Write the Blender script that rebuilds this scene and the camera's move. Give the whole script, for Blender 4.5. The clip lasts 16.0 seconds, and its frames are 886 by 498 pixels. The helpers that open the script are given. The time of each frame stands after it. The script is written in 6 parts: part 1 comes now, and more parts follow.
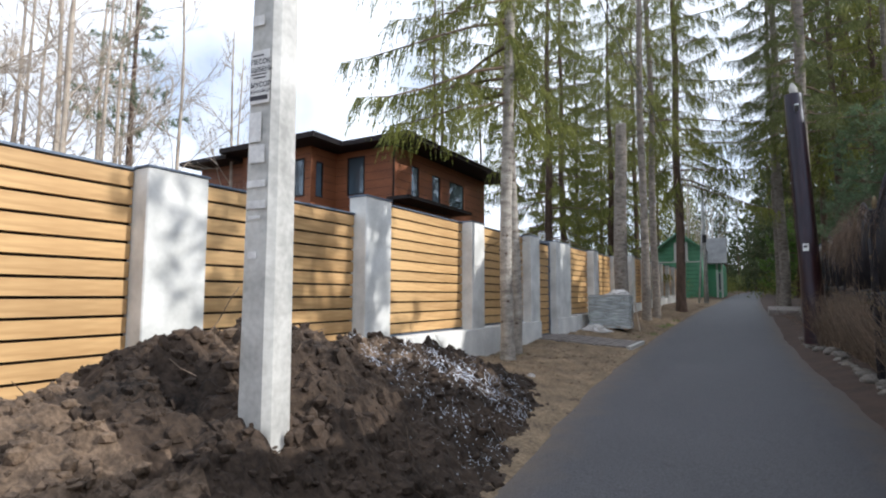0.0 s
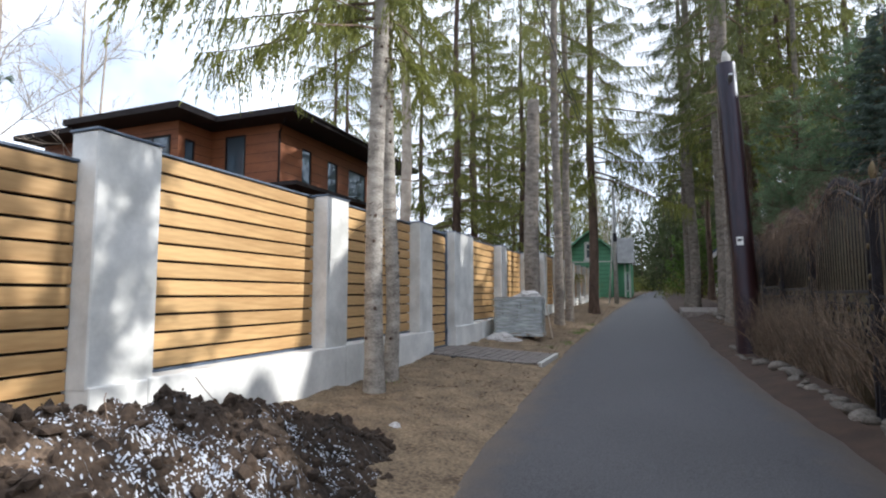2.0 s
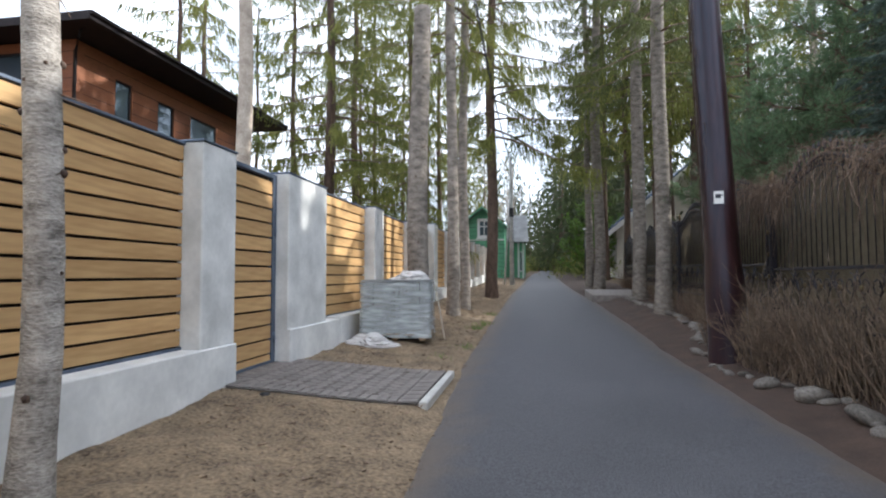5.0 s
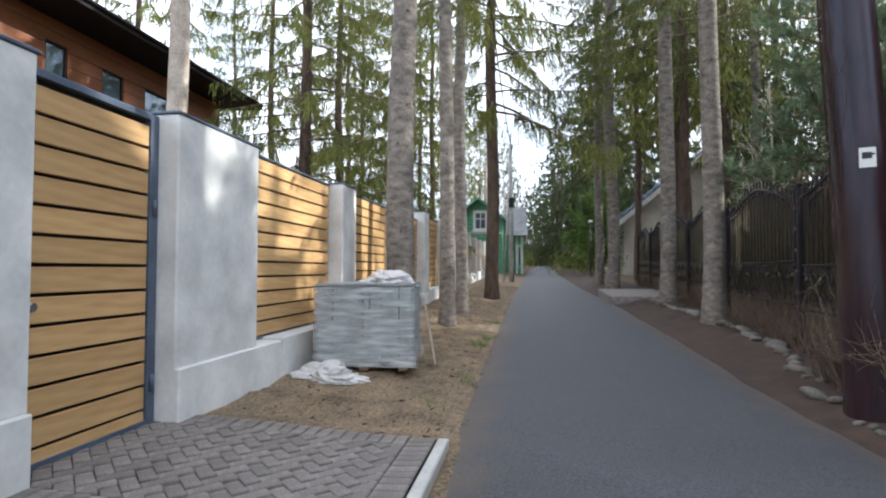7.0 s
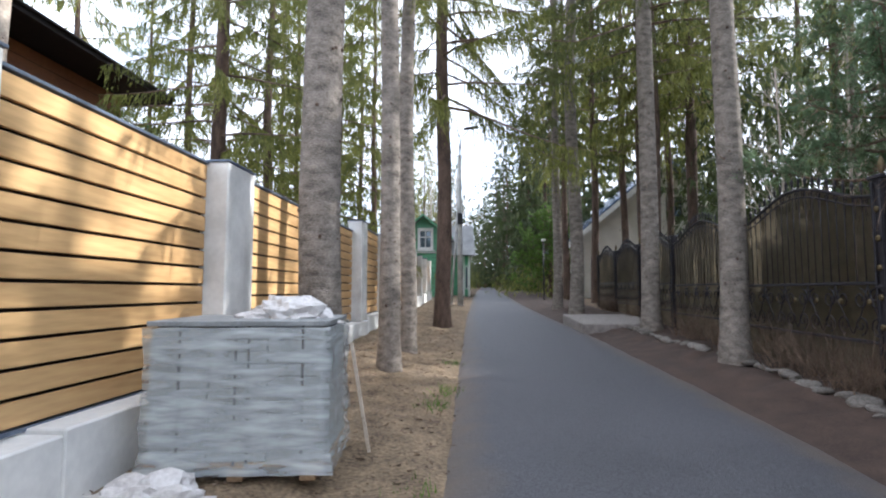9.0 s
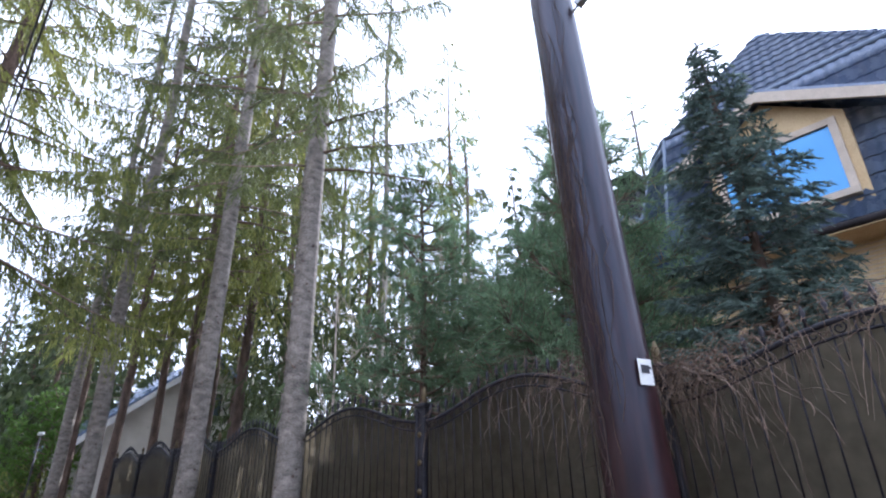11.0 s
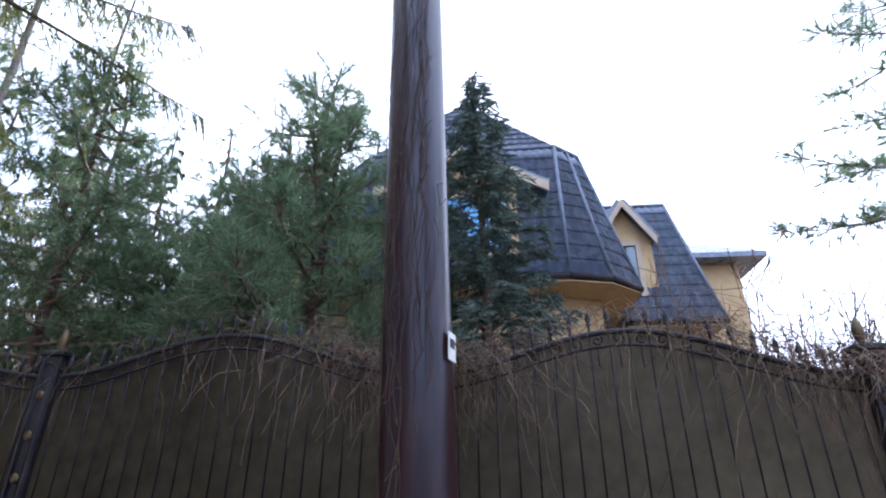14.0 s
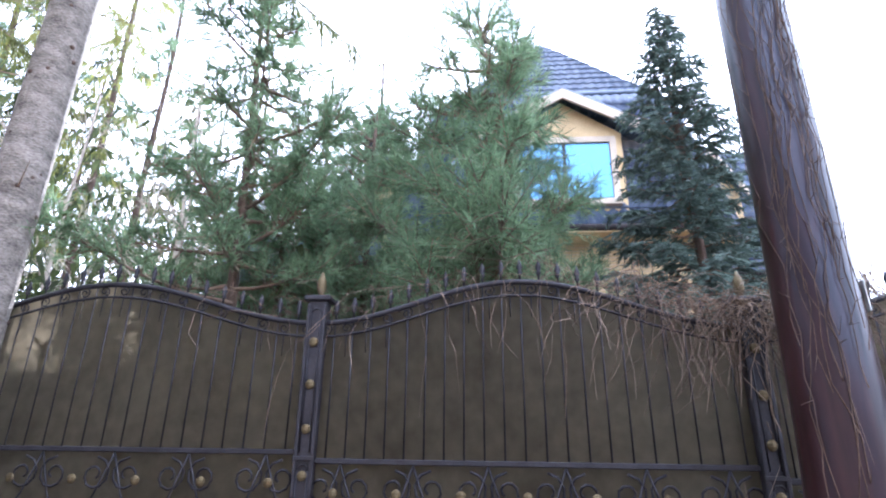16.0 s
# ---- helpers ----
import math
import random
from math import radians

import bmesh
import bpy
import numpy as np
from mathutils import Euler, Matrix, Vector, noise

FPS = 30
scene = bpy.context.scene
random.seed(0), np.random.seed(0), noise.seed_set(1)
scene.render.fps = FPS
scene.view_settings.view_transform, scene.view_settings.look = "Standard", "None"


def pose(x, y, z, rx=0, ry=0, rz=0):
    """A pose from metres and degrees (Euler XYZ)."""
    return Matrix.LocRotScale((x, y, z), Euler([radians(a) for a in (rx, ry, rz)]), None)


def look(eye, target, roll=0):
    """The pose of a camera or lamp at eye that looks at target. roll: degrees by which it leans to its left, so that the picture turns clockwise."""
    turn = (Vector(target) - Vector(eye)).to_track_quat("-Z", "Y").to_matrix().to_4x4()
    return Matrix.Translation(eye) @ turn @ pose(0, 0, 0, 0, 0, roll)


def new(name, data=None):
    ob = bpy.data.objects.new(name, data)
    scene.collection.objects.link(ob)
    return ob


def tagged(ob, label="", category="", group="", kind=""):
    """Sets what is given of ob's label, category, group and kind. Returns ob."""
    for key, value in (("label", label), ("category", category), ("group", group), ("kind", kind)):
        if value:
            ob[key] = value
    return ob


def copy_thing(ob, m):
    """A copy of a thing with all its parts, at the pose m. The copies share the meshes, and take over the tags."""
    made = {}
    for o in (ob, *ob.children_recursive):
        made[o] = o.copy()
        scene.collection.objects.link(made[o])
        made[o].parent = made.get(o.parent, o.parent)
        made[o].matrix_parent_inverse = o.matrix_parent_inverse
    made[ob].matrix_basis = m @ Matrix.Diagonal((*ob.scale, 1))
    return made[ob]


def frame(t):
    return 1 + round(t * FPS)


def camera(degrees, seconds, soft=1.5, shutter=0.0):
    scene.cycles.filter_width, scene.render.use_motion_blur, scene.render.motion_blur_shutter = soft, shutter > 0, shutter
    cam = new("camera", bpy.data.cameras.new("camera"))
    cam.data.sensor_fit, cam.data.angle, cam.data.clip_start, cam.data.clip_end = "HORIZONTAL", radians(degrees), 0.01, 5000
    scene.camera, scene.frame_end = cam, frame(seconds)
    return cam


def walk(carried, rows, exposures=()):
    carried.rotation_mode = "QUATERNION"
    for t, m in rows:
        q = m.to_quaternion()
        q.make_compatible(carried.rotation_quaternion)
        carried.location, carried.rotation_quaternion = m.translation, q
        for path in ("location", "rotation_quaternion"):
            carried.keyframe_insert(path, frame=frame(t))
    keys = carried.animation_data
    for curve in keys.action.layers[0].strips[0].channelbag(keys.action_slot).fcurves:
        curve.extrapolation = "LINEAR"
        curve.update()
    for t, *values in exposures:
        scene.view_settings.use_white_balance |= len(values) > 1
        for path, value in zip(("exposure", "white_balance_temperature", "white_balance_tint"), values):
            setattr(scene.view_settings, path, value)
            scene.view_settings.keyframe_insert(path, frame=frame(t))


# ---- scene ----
cam = camera(78.2, 16.0, soft=2.1)
PATH = [
    (0, (0.059, -0.151, 1.165), (-0.936, 1.576, 1.332), 0.2),
    (0.5, (-0.2, 0.607, 1.203), (-1.138, 2.367, 1.359), 0.1),
    (1, (-0.349, 1.328, 1.213), (-1.219, 3.122, 1.37), 0.1),
    (1.5, (-0.461, 2.081, 1.236), (-1.247, 3.913, 1.399), 0.0),
    (2, (-0.535, 2.801, 1.223), (-1.256, 4.659, 1.391), -0.0),
    (2.5, (-0.631, 3.598, 1.224), (-1.3, 5.476, 1.392), -0.1),
    (3, (-0.724, 4.318, 1.24), (-1.336, 6.215, 1.406), -0.1),
    (3.5, (-0.812, 5.024, 1.246), (-1.321, 6.951, 1.41), -0.2),
    (4, (-1.009, 5.7, 1.255), (-1.411, 7.654, 1.402), 0.1),
    (4.2, (-1.105, 6.008, 1.254), (-1.467, 7.971, 1.381), -0.2),
    (6.3, (-1.579, 8.876, 1.297), (-1.908, 10.847, 1.382), -0.1),
    (6.5, (-1.638, 9.158, 1.315), (-1.963, 11.13, 1.399), -0.1),
    (7, (-1.763, 9.839, 1.339), (-2.082, 11.812, 1.414), -0.0),
    (7.5, (-1.869, 10.578, 1.338), (-2.168, 12.554, 1.411), -0.3),
    (8, (-2.009, 11.264, 1.365), (-2.304, 13.241, 1.441), -0.1),
    (8.2, (-2.055, 11.534, 1.335), (-2.343, 13.512, 1.416), -0.1),
    (10.3, (-2.377, 13.218, 1.500), (-1.640, 14.992, 2.057), -0.00),
    (10.5, (-2.410, 13.170, 1.524), (-1.501, 14.829, 2.174), -0.49),
    (11, (-2.351, 13.238, 1.590), (-1.099, 14.567, 2.407), -1.00),
    (11.5, (-2.401, 13.214, 1.581), (-0.910, 14.186, 2.493), -1.16),
    (12, (-2.418, 13.247, 1.541), (-0.783, 13.943, 2.458), -1.03),
    (12.5, (-2.361, 13.400, 1.502), (-0.641, 13.890, 2.397), -0.81),
    (13, (-2.244, 13.680, 1.506), (-0.475, 14.025, 2.374), -0.51),
    (13.5, (-2.220, 14.184, 1.508), (-0.428, 14.408, 2.366), -0.09),
    (14, (-2.103, 14.719, 1.454), (-0.297, 14.883, 2.298), 0.27),
    (14.5, (-2.061, 15.336, 1.464), (-0.244, 15.499, 2.283), 0.31),
    (15, (-2.021, 15.887, 1.453), (-0.197, 16.047, 2.258), 0.04),
    (15.5, (-1.970, 16.422, 1.524), (-0.119, 16.578, 2.265), 0.93),
    (16, (-1.950, 17.010, 1.513), (-0.072, 17.149, 2.188), 0.72),
]
EXPOSURES = [(0.0, -0.2, 5900, 10), (2.0, -0.05, 5900, 10), (3.0, 0.0, 5800, 10), (4.0, 0.25, 5900, 10), (7.0, 0.5, 5900, 9), (8.2, 0.52, 5950, 10), (10.5, 0.98, 5350, 15), (12.0, 0.6, 5300, 19), (13.5, 0.62, 5300, 18), (15.0, 1.25, 5350, 18), (16.0, 2.0, 5350, 18)]
walk(cam, [(t, look(eye, target, roll)) for t, eye, target, roll in PATH], EXPOSURES)

# ---- world and light ----
SUN_AZ, SUN_EL = 76.2, 28.0          # degrees clockwise from +y, degrees above the horizon
world = bpy.data.worlds.new("sky_world")
scene.world = world
world.use_nodes = True
wn, wl = world.node_tree.nodes, world.node_tree.links
wn.clear()
w_out = wn.new("ShaderNodeOutputWorld")
w_bg = wn.new("ShaderNodeBackground")
w_sky = wn.new("ShaderNodeTexSky")
w_sky.sky_type = "NISHITA"
w_sky.sun_disc = False
w_sky.sun_elevation, w_sky.sun_rotation = radians(SUN_EL), radians(SUN_AZ)
w_sky.air_density, w_sky.dust_density, w_sky.ozone_density = 1.0, 1.2, 1.0
w_tc = wn.new("ShaderNodeTexCoord")
w_noise = wn.new("ShaderNodeTexNoise")
w_noise.inputs["Scale"].default_value, w_noise.inputs["Detail"].default_value = 2.3, 6.0
w_ramp = wn.new("ShaderNodeValToRGB")
w_ramp.color_ramp.elements[0].position, w_ramp.color_ramp.elements[1].position = 0.30, 0.50
w_ramp.color_ramp.elements[0].color = (0.14, 0.14, 0.14, 1)
w_mix = wn.new("ShaderNodeMixRGB")
w_mix.inputs["Color2"].default_value = (11.3, 11.6, 12.2, 1)
wl.new(w_tc.outputs["Generated"], w_noise.inputs["Vector"])
wl.new(w_noise.outputs["Fac"], w_ramp.inputs["Fac"])
wl.new(w_ramp.outputs["Color"], w_mix.inputs["Fac"])
wl.new(w_sky.outputs["Color"], w_mix.inputs["Color1"])
wl.new(w_mix.outputs["Color"], w_bg.inputs["Color"])
w_bg.inputs["Strength"].default_value = 0.145
wl.new(w_bg.outputs["Background"], w_out.inputs["Surface"])

sun = new("sun", bpy.data.lights.new("sun", "SUN"))
sun.data.energy, sun.data.angle, sun.data.color = 5.0, radians(0.55), (1.0, 0.92, 0.80)
az, el = radians(SUN_AZ), radians(SUN_EL)
sun_way = Vector((math.sin(az) * math.cos(el), math.cos(az) * math.cos(el), math.sin(el)))
sun.matrix_world = look(sun_way * 60, (0, 0, 0))


# ---- materials ----
def material(name, dark, light, rough=0.8, scale=6.0, fine=60.0, bump=0.3, metal=0.0, coord="Object", stretch=(1, 1, 1),
             piece=0.0, island=0.0, spec=0.4, rough_var=0.1, dist=0.01, grain=0.45):
    """Two-scale mottled surface: noise at two sizes between two base colours, fine relief, a little difference from piece to piece."""
    m = bpy.data.materials.new(name)
    m.use_nodes = True
    n, l = m.node_tree.nodes, m.node_tree.links
    b = n["Principled BSDF"]
    tc, mp = n.new("ShaderNodeTexCoord"), n.new("ShaderNodeMapping")
    mp.inputs["Scale"].default_value = stretch
    l.new(tc.outputs[coord], mp.inputs["Vector"])
    big, small = n.new("ShaderNodeTexNoise"), n.new("ShaderNodeTexNoise")
    big.inputs["Scale"].default_value, big.inputs["Detail"].default_value = scale, 5
    small.inputs["Scale"].default_value, small.inputs["Detail"].default_value = fine, 4
    l.new(mp.outputs[0], big.inputs["Vector"])
    l.new(mp.outputs[0], small.inputs["Vector"])
    add = n.new("ShaderNodeMath")
    add.operation = "MULTIPLY_ADD"
    add.inputs[1].default_value = grain
    l.new(small.outputs["Fac"], add.inputs[0])
    half = n.new("ShaderNodeMath")
    half.operation = "MULTIPLY"
    half.inputs[1].default_value = 1.05 - grain
    l.new(big.outputs["Fac"], half.inputs[0])
    l.new(half.outputs[0], add.inputs[2])
    ramp = n.new("ShaderNodeValToRGB")
    ramp.color_ramp.elements[0].position, ramp.color_ramp.elements[1].position = 0.36, 0.7
    ramp.color_ramp.elements[0].color, ramp.color_ramp.elements[1].color = (*dark, 1), (*light, 1)
    l.new(add.outputs[0], ramp.inputs["Fac"])
    colour = ramp.outputs["Color"]
    if piece or island:
        hsv = n.new("ShaderNodeHueSaturation")
        src = n.new("ShaderNodeObjectInfo").outputs["Random"] if piece else n.new("ShaderNodeNewGeometry").outputs["Random Per Island"]
        rng = n.new("ShaderNodeMapRange")
        k = piece or island
        rng.inputs["To Min"].default_value, rng.inputs["To Max"].default_value = 1 - k, 1 + k
        l.new(src, rng.inputs["Value"])
        l.new(rng.outputs[0], hsv.inputs["Value"])
        l.new(colour, hsv.inputs["Color"])
        colour = hsv.outputs["Color"]
    l.new(colour, b.inputs["Base Color"])
    rr = n.new("ShaderNodeMapRange")
    rr.inputs["To Min"].default_value, rr.inputs["To Max"].default_value = max(rough - rough_var, 0.03), min(rough + rough_var, 1)
    l.new(big.outputs["Fac"], rr.inputs["Value"])
    l.new(rr.outputs[0], b.inputs["Roughness"])
    b.inputs["Metallic"].default_value = metal
    b.inputs["Specular IOR Level"].default_value = spec
    if bump:
        bp = n.new("ShaderNodeBump")
        bp.inputs["Strength"].default_value, bp.inputs["Distance"].default_value = bump, dist
        l.new(add.outputs[0], bp.inputs["Height"])
        l.new(bp.outputs[0], b.inputs["Normal"])
    m["ramp"] = ramp.name
    return m


def leafy(name, dark, light, trans=0.25):
    """Needles: colour differs from clump to clump, some light comes through."""
    m = material(name, dark, light, rough=0.55, scale=0.8, fine=9, bump=0, island=0.35, spec=0.3)
    n, l = m.node_tree.nodes, m.node_tree.links
    b, out = n["Principled BSDF"], n["Material Output"]
    tr, mx = n.new("ShaderNodeBsdfTranslucent"), n.new("ShaderNodeMixShader")
    l.new(b.inputs["Base Color"].links[0].from_socket, tr.inputs["Color"])
    mx.inputs[0].default_value = trans
    l.new(b.outputs[0], mx.inputs[1])
    l.new(tr.outputs[0], mx.inputs[2])
    l.new(mx.outputs[0], out.inputs["Surface"])
    return m


def glass_dark(name, tint):
    m = bpy.data.materials.new(name)
    m.use_nodes = True
    b = m.node_tree.nodes["Principled BSDF"]
    b.inputs["Base Color"].default_value = (*tint, 1)
    b.inputs["Roughness"].default_value, b.inputs["Specular IOR Level"].default_value = 0.03, 1.0
    b.inputs["Metallic"].default_value = 0.4
    return m


M_ground = material("forest_soil", (0.035, 0.024, 0.014), (0.16, 0.105, 0.06), 0.95, 1.3, 26, 0.6, dist=0.03)
M_sand = material("sandy_verge", (0.07, 0.048, 0.03), (0.33, 0.245, 0.155), 0.95, 3.2, 32, 1.0, dist=0.04, grain=0.6)
M_redsoil = material("reddish_soil", (0.03, 0.019, 0.015), (0.088, 0.058, 0.044), 0.95, 3, 55, 0.7, dist=0.02)
M_asphalt = material("asphalt", (0.028, 0.028, 0.033), (0.112, 0.111, 0.123), 0.62, 0.7, 70, 1.0, dist=0.012, grain=0.85)
# moist soil, darkened further for the shade on the heap's flank
M_mound = material("turned_earth_in_shade", (0.009, 0.006, 0.0045), (0.088, 0.060, 0.042), 0.95, 1.6, 30, 1.0, dist=0.03)
# old snow, its colour dimmed and blued for the shade it lies in
M_snow = material("shaded_old_snow", (0.36, 0.39, 0.46), (0.60, 0.63, 0.70), 0.6, 12, 90, 0.3)
M_concrete = material("grey_concrete", (0.52, 0.525, 0.51), (0.78, 0.78, 0.76), 0.85, 2.6, 22, 0.2, dist=0.004, grain=0.2)
M_plinth = material("pale_plinth_concrete", (0.60, 0.605, 0.595), (0.84, 0.84, 0.815), 0.85, 2.2, 18, 0.2, dist=0.004, grain=0.25)
# dry soil, lightened for the sun on the heap's left part
M_sunsoil = material("sunlit_dry_soil", (0.035, 0.024, 0.017), (0.225, 0.158, 0.108), 0.95, 4.0, 40, 1.0, dist=0.03)
M_poleconc = material("pole_concrete", (0.32, 0.32, 0.31), (0.66, 0.655, 0.635), 0.8, 3.5, 26, 0.2, dist=0.004, grain=0.3)
M_board = material("larch_board", (0.41, 0.24, 0.098), (0.64, 0.42, 0.195), 0.6, 3, 24, 0.2, stretch=(1, 0.12, 1), piece=0.13, dist=0.004)
M_cap = material("grey_blue_steel", (0.085, 0.11, 0.155), (0.15, 0.185, 0.245), 0.5, 5, 60, 0.1, metal=0.4)
# near-black sheet that paints the shadow in the gaps between boards
M_gapshade = material("board_gap_shade", (0.012, 0.010, 0.008), (0.03, 0.025, 0.02), 0.9, 5, 40, 0.2)
M_bark = material("grey_bark", (0.075, 0.063, 0.053), (0.33, 0.29, 0.25), 0.9, 6, 38, 1.0, stretch=(1, 1, 1.9), dist=0.03)
M_barkpale = material("pale_scarred_bark", (0.13, 0.115, 0.10), (0.52, 0.48, 0.43), 0.9, 5, 34, 1.0, stretch=(1, 1, 2.2), dist=0.03)
M_barkdark = material("brown_bark", (0.035, 0.022, 0.016), (0.15, 0.10, 0.075), 0.9, 7, 40, 1.0, stretch=(1, 1, 0.35), dist=0.03)
M_twig = material("dry_twig", (0.075, 0.052, 0.038), (0.27, 0.19, 0.135), 0.85, 6, 50, 0.3, island=0.35)
M_paletwig = material("pale_twig", (0.34, 0.28, 0.22), (0.62, 0.54, 0.45), 0.85, 6, 50, 0.2, island=0.25)
M_hedge = material("hedge_twig", (0.085, 0.062, 0.045), (0.34, 0.255, 0.185), 0.8, 6, 50, 0.2, island=0.4)
M_birch = material("pale_bark", (0.26, 0.21, 0.17), (0.58, 0.51, 0.43), 0.85, 4, 30, 0.4)
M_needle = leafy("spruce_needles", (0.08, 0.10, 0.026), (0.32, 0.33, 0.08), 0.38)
# darker copy of spruce_needles: shade on the lane crowns is in the colour
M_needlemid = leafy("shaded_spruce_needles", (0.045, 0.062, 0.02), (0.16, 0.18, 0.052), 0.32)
# colour darkened for the self-shadow that these thin far crowns lack
M_needledark = leafy("deep_shade_needles", (0.03, 0.046, 0.018), (0.095, 0.12, 0.042), 0.3)
M_bluespruce = leafy("blue_spruce_needles", (0.07, 0.105, 0.09), (0.16, 0.215, 0.18), 0.35)
M_pine = leafy("pine_needles", (0.09, 0.15, 0.082), (0.24, 0.335, 0.188), 0.52)
M_grass = leafy("fresh_grass", (0.07, 0.14, 0.02), (0.16, 0.26, 0.05), 0.3)
M_pole = material("tarred_wood", (0.010, 0.0045, 0.005), (0.050, 0.019, 0.018), 0.34, 2, 26, 0.25, stretch=(1, 1, 0.12), spec=0.5, dist=0.01)
M_pole.node_tree.nodes["Principled BSDF"].inputs["Coat Weight"].default_value = 0.18
M_pole.node_tree.nodes["Principled BSDF"].inputs["Coat Roughness"].default_value = 0.28
# blue sky reflection on the pole, put in as a highlight tint
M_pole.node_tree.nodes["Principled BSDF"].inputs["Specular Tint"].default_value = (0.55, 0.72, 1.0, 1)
M_iron = material("dark_iron", (0.014, 0.013, 0.017), (0.04, 0.037, 0.045), 0.5, 8, 50, 0.2, metal=0.3)
M_sheet = leafy("brown_translucent_sheet", (0.18, 0.152, 0.108), (0.33, 0.288, 0.205), 0.78)
M_gold = material("old_gold", (0.07, 0.05, 0.025), (0.15, 0.115, 0.06), 0.5, 20, 80, 0.3, metal=0.6)
M_rooftile = material("dark_roof_tile", (0.075, 0.105, 0.18), (0.14, 0.185, 0.28), 0.27, 3, 40, 0.2, spec=0.8)
M_stucco = material("yellow_stucco", (0.42, 0.30, 0.16), (0.60, 0.46, 0.27), 0.85, 2, 40, 0.2)
M_cream = material("cream_render", (0.55, 0.48, 0.36), (0.72, 0.65, 0.52), 0.85, 2, 40, 0.15)
M_trimbeige = material("beige_trim", (0.40, 0.33, 0.26), (0.55, 0.47, 0.38), 0.7, 4, 40, 0.1)
M_brownclad = material("red_brown_cladding", (0.17, 0.058, 0.026), (0.30, 0.115, 0.052), 0.55, 2, 30, 0.2, stretch=(0.2, 0.2, 1))
M_darkroof = material("black_brown_eave", (0.014, 0.012, 0.013), (0.036, 0.03, 0.032), 0.65, 3, 30, 0.1, spec=0.15)
M_green = material("green_boards", (0.09, 0.29, 0.165), (0.16, 0.41, 0.25), 0.65, 2, 30, 0.2, stretch=(1, 1, 0.3))
M_white = material("white_paint", (0.66, 0.66, 0.65), (0.82, 0.82, 0.80), 0.5, 4, 50, 0.05)
M_slate = material("grey_corrugated", (0.13, 0.135, 0.14), (0.25, 0.255, 0.26), 0.6, 2, 40, 0.2)
M_pale = material("pale_plaster", (0.50, 0.46, 0.40), (0.66, 0.62, 0.55), 0.85, 1.5, 30, 0.1)
M_glass = glass_dark("window_glass", (0.10, 0.14, 0.18))
# the reflected blue sky is put into this pane's base colour
M_skyglass = glass_dark("sky_tinted_glass", (0.05, 0.21, 0.42))
M_paver = material("paver", (0.125, 0.108, 0.10), (0.265, 0.238, 0.222), 0.85, 8, 70, 0.4, piece=0.16, dist=0.004)
M_joint = material("paver_joint", (0.07, 0.06, 0.05), (0.15, 0.13, 0.105), 0.95, 10, 60, 0.4)
M_kerb = material("kerb_concrete", (0.38, 0.37, 0.35), (0.58, 0.57, 0.54), 0.85, 5, 50, 0.3)
M_stone = material("field_stone", (0.075, 0.066, 0.058), (0.26, 0.235, 0.21), 0.85, 5, 40, 0.6, piece=0.25, dist=0.01)
M_block = material("grey_slab", (0.19, 0.20, 0.205), (0.33, 0.345, 0.35), 0.8, 5, 50, 0.25, piece=0.12)
M_wood = material("raw_pallet_wood", (0.18, 0.11, 0.06), (0.36, 0.25, 0.15), 0.8, 6, 40, 0.3)
M_paper = material("weathered_paper", (0.55, 0.55, 0.56), (0.80, 0.80, 0.80), 0.85, 9, 50, 0.2)
M_ink = material("dark_ink", (0.03, 0.03, 0.04), (0.07, 0.07, 0.08), 0.8, 9, 50, 0.05)
M_steel = material("galvanised", (0.22, 0.23, 0.24), (0.38, 0.39, 0.40), 0.4, 8, 60, 0.1, metal=0.7)
M_black = material("black_plastic", (0.01, 0.01, 0.012), (0.03, 0.03, 0.035), 0.5, 8, 50, 0.1)


def film_material():
    """Clear film gone cloudy in streaks."""
    m = bpy.data.materials.new("cloudy_film")
    m.use_nodes = True
    n, l = m.node_tree.nodes, m.node_tree.links
    b = n["Principled BSDF"]
    b.inputs["Base Color"].default_value = (0.72, 0.77, 0.78, 1)
    b.inputs["Roughness"].default_value = 0.22
    tc, mp, nz, rg = n.new("ShaderNodeTexCoord"), n.new("ShaderNodeMapping"), n.new("ShaderNodeTexNoise"), n.new("ShaderNodeMapRange")
    mp.inputs["Scale"].default_value = (1.2, 1.2, 7.0)
    nz.inputs["Scale"].default_value, nz.inputs["Detail"].default_value = 3.0, 6
    rg.inputs["From Min"].default_value, rg.inputs["From Max"].default_value = 0.35, 0.72
    rg.inputs["To Min"].default_value, rg.inputs["To Max"].default_value = 0.22, 0.62
    l.new(tc.outputs["Object"], mp.inputs["Vector"])
    l.new(mp.outputs[0], nz.inputs["Vector"])
    l.new(nz.outputs["Fac"], rg.inputs["Value"])
    l.new(rg.outputs[0], b.inputs["Alpha"])
    bp = n.new("ShaderNodeBump")
    bp.inputs["Strength"].default_value, bp.inputs["Distance"].default_value = 0.6, 0.02
    l.new(nz.outputs["Fac"], bp.inputs["Height"])
    l.new(bp.outputs[0], b.inputs["Normal"])
    return m


M_film = film_material()
M_foil = material("crumpled_white_foil", (0.42, 0.40, 0.39), (0.70, 0.68, 0.67), 0.35, 6, 40, 0.5)


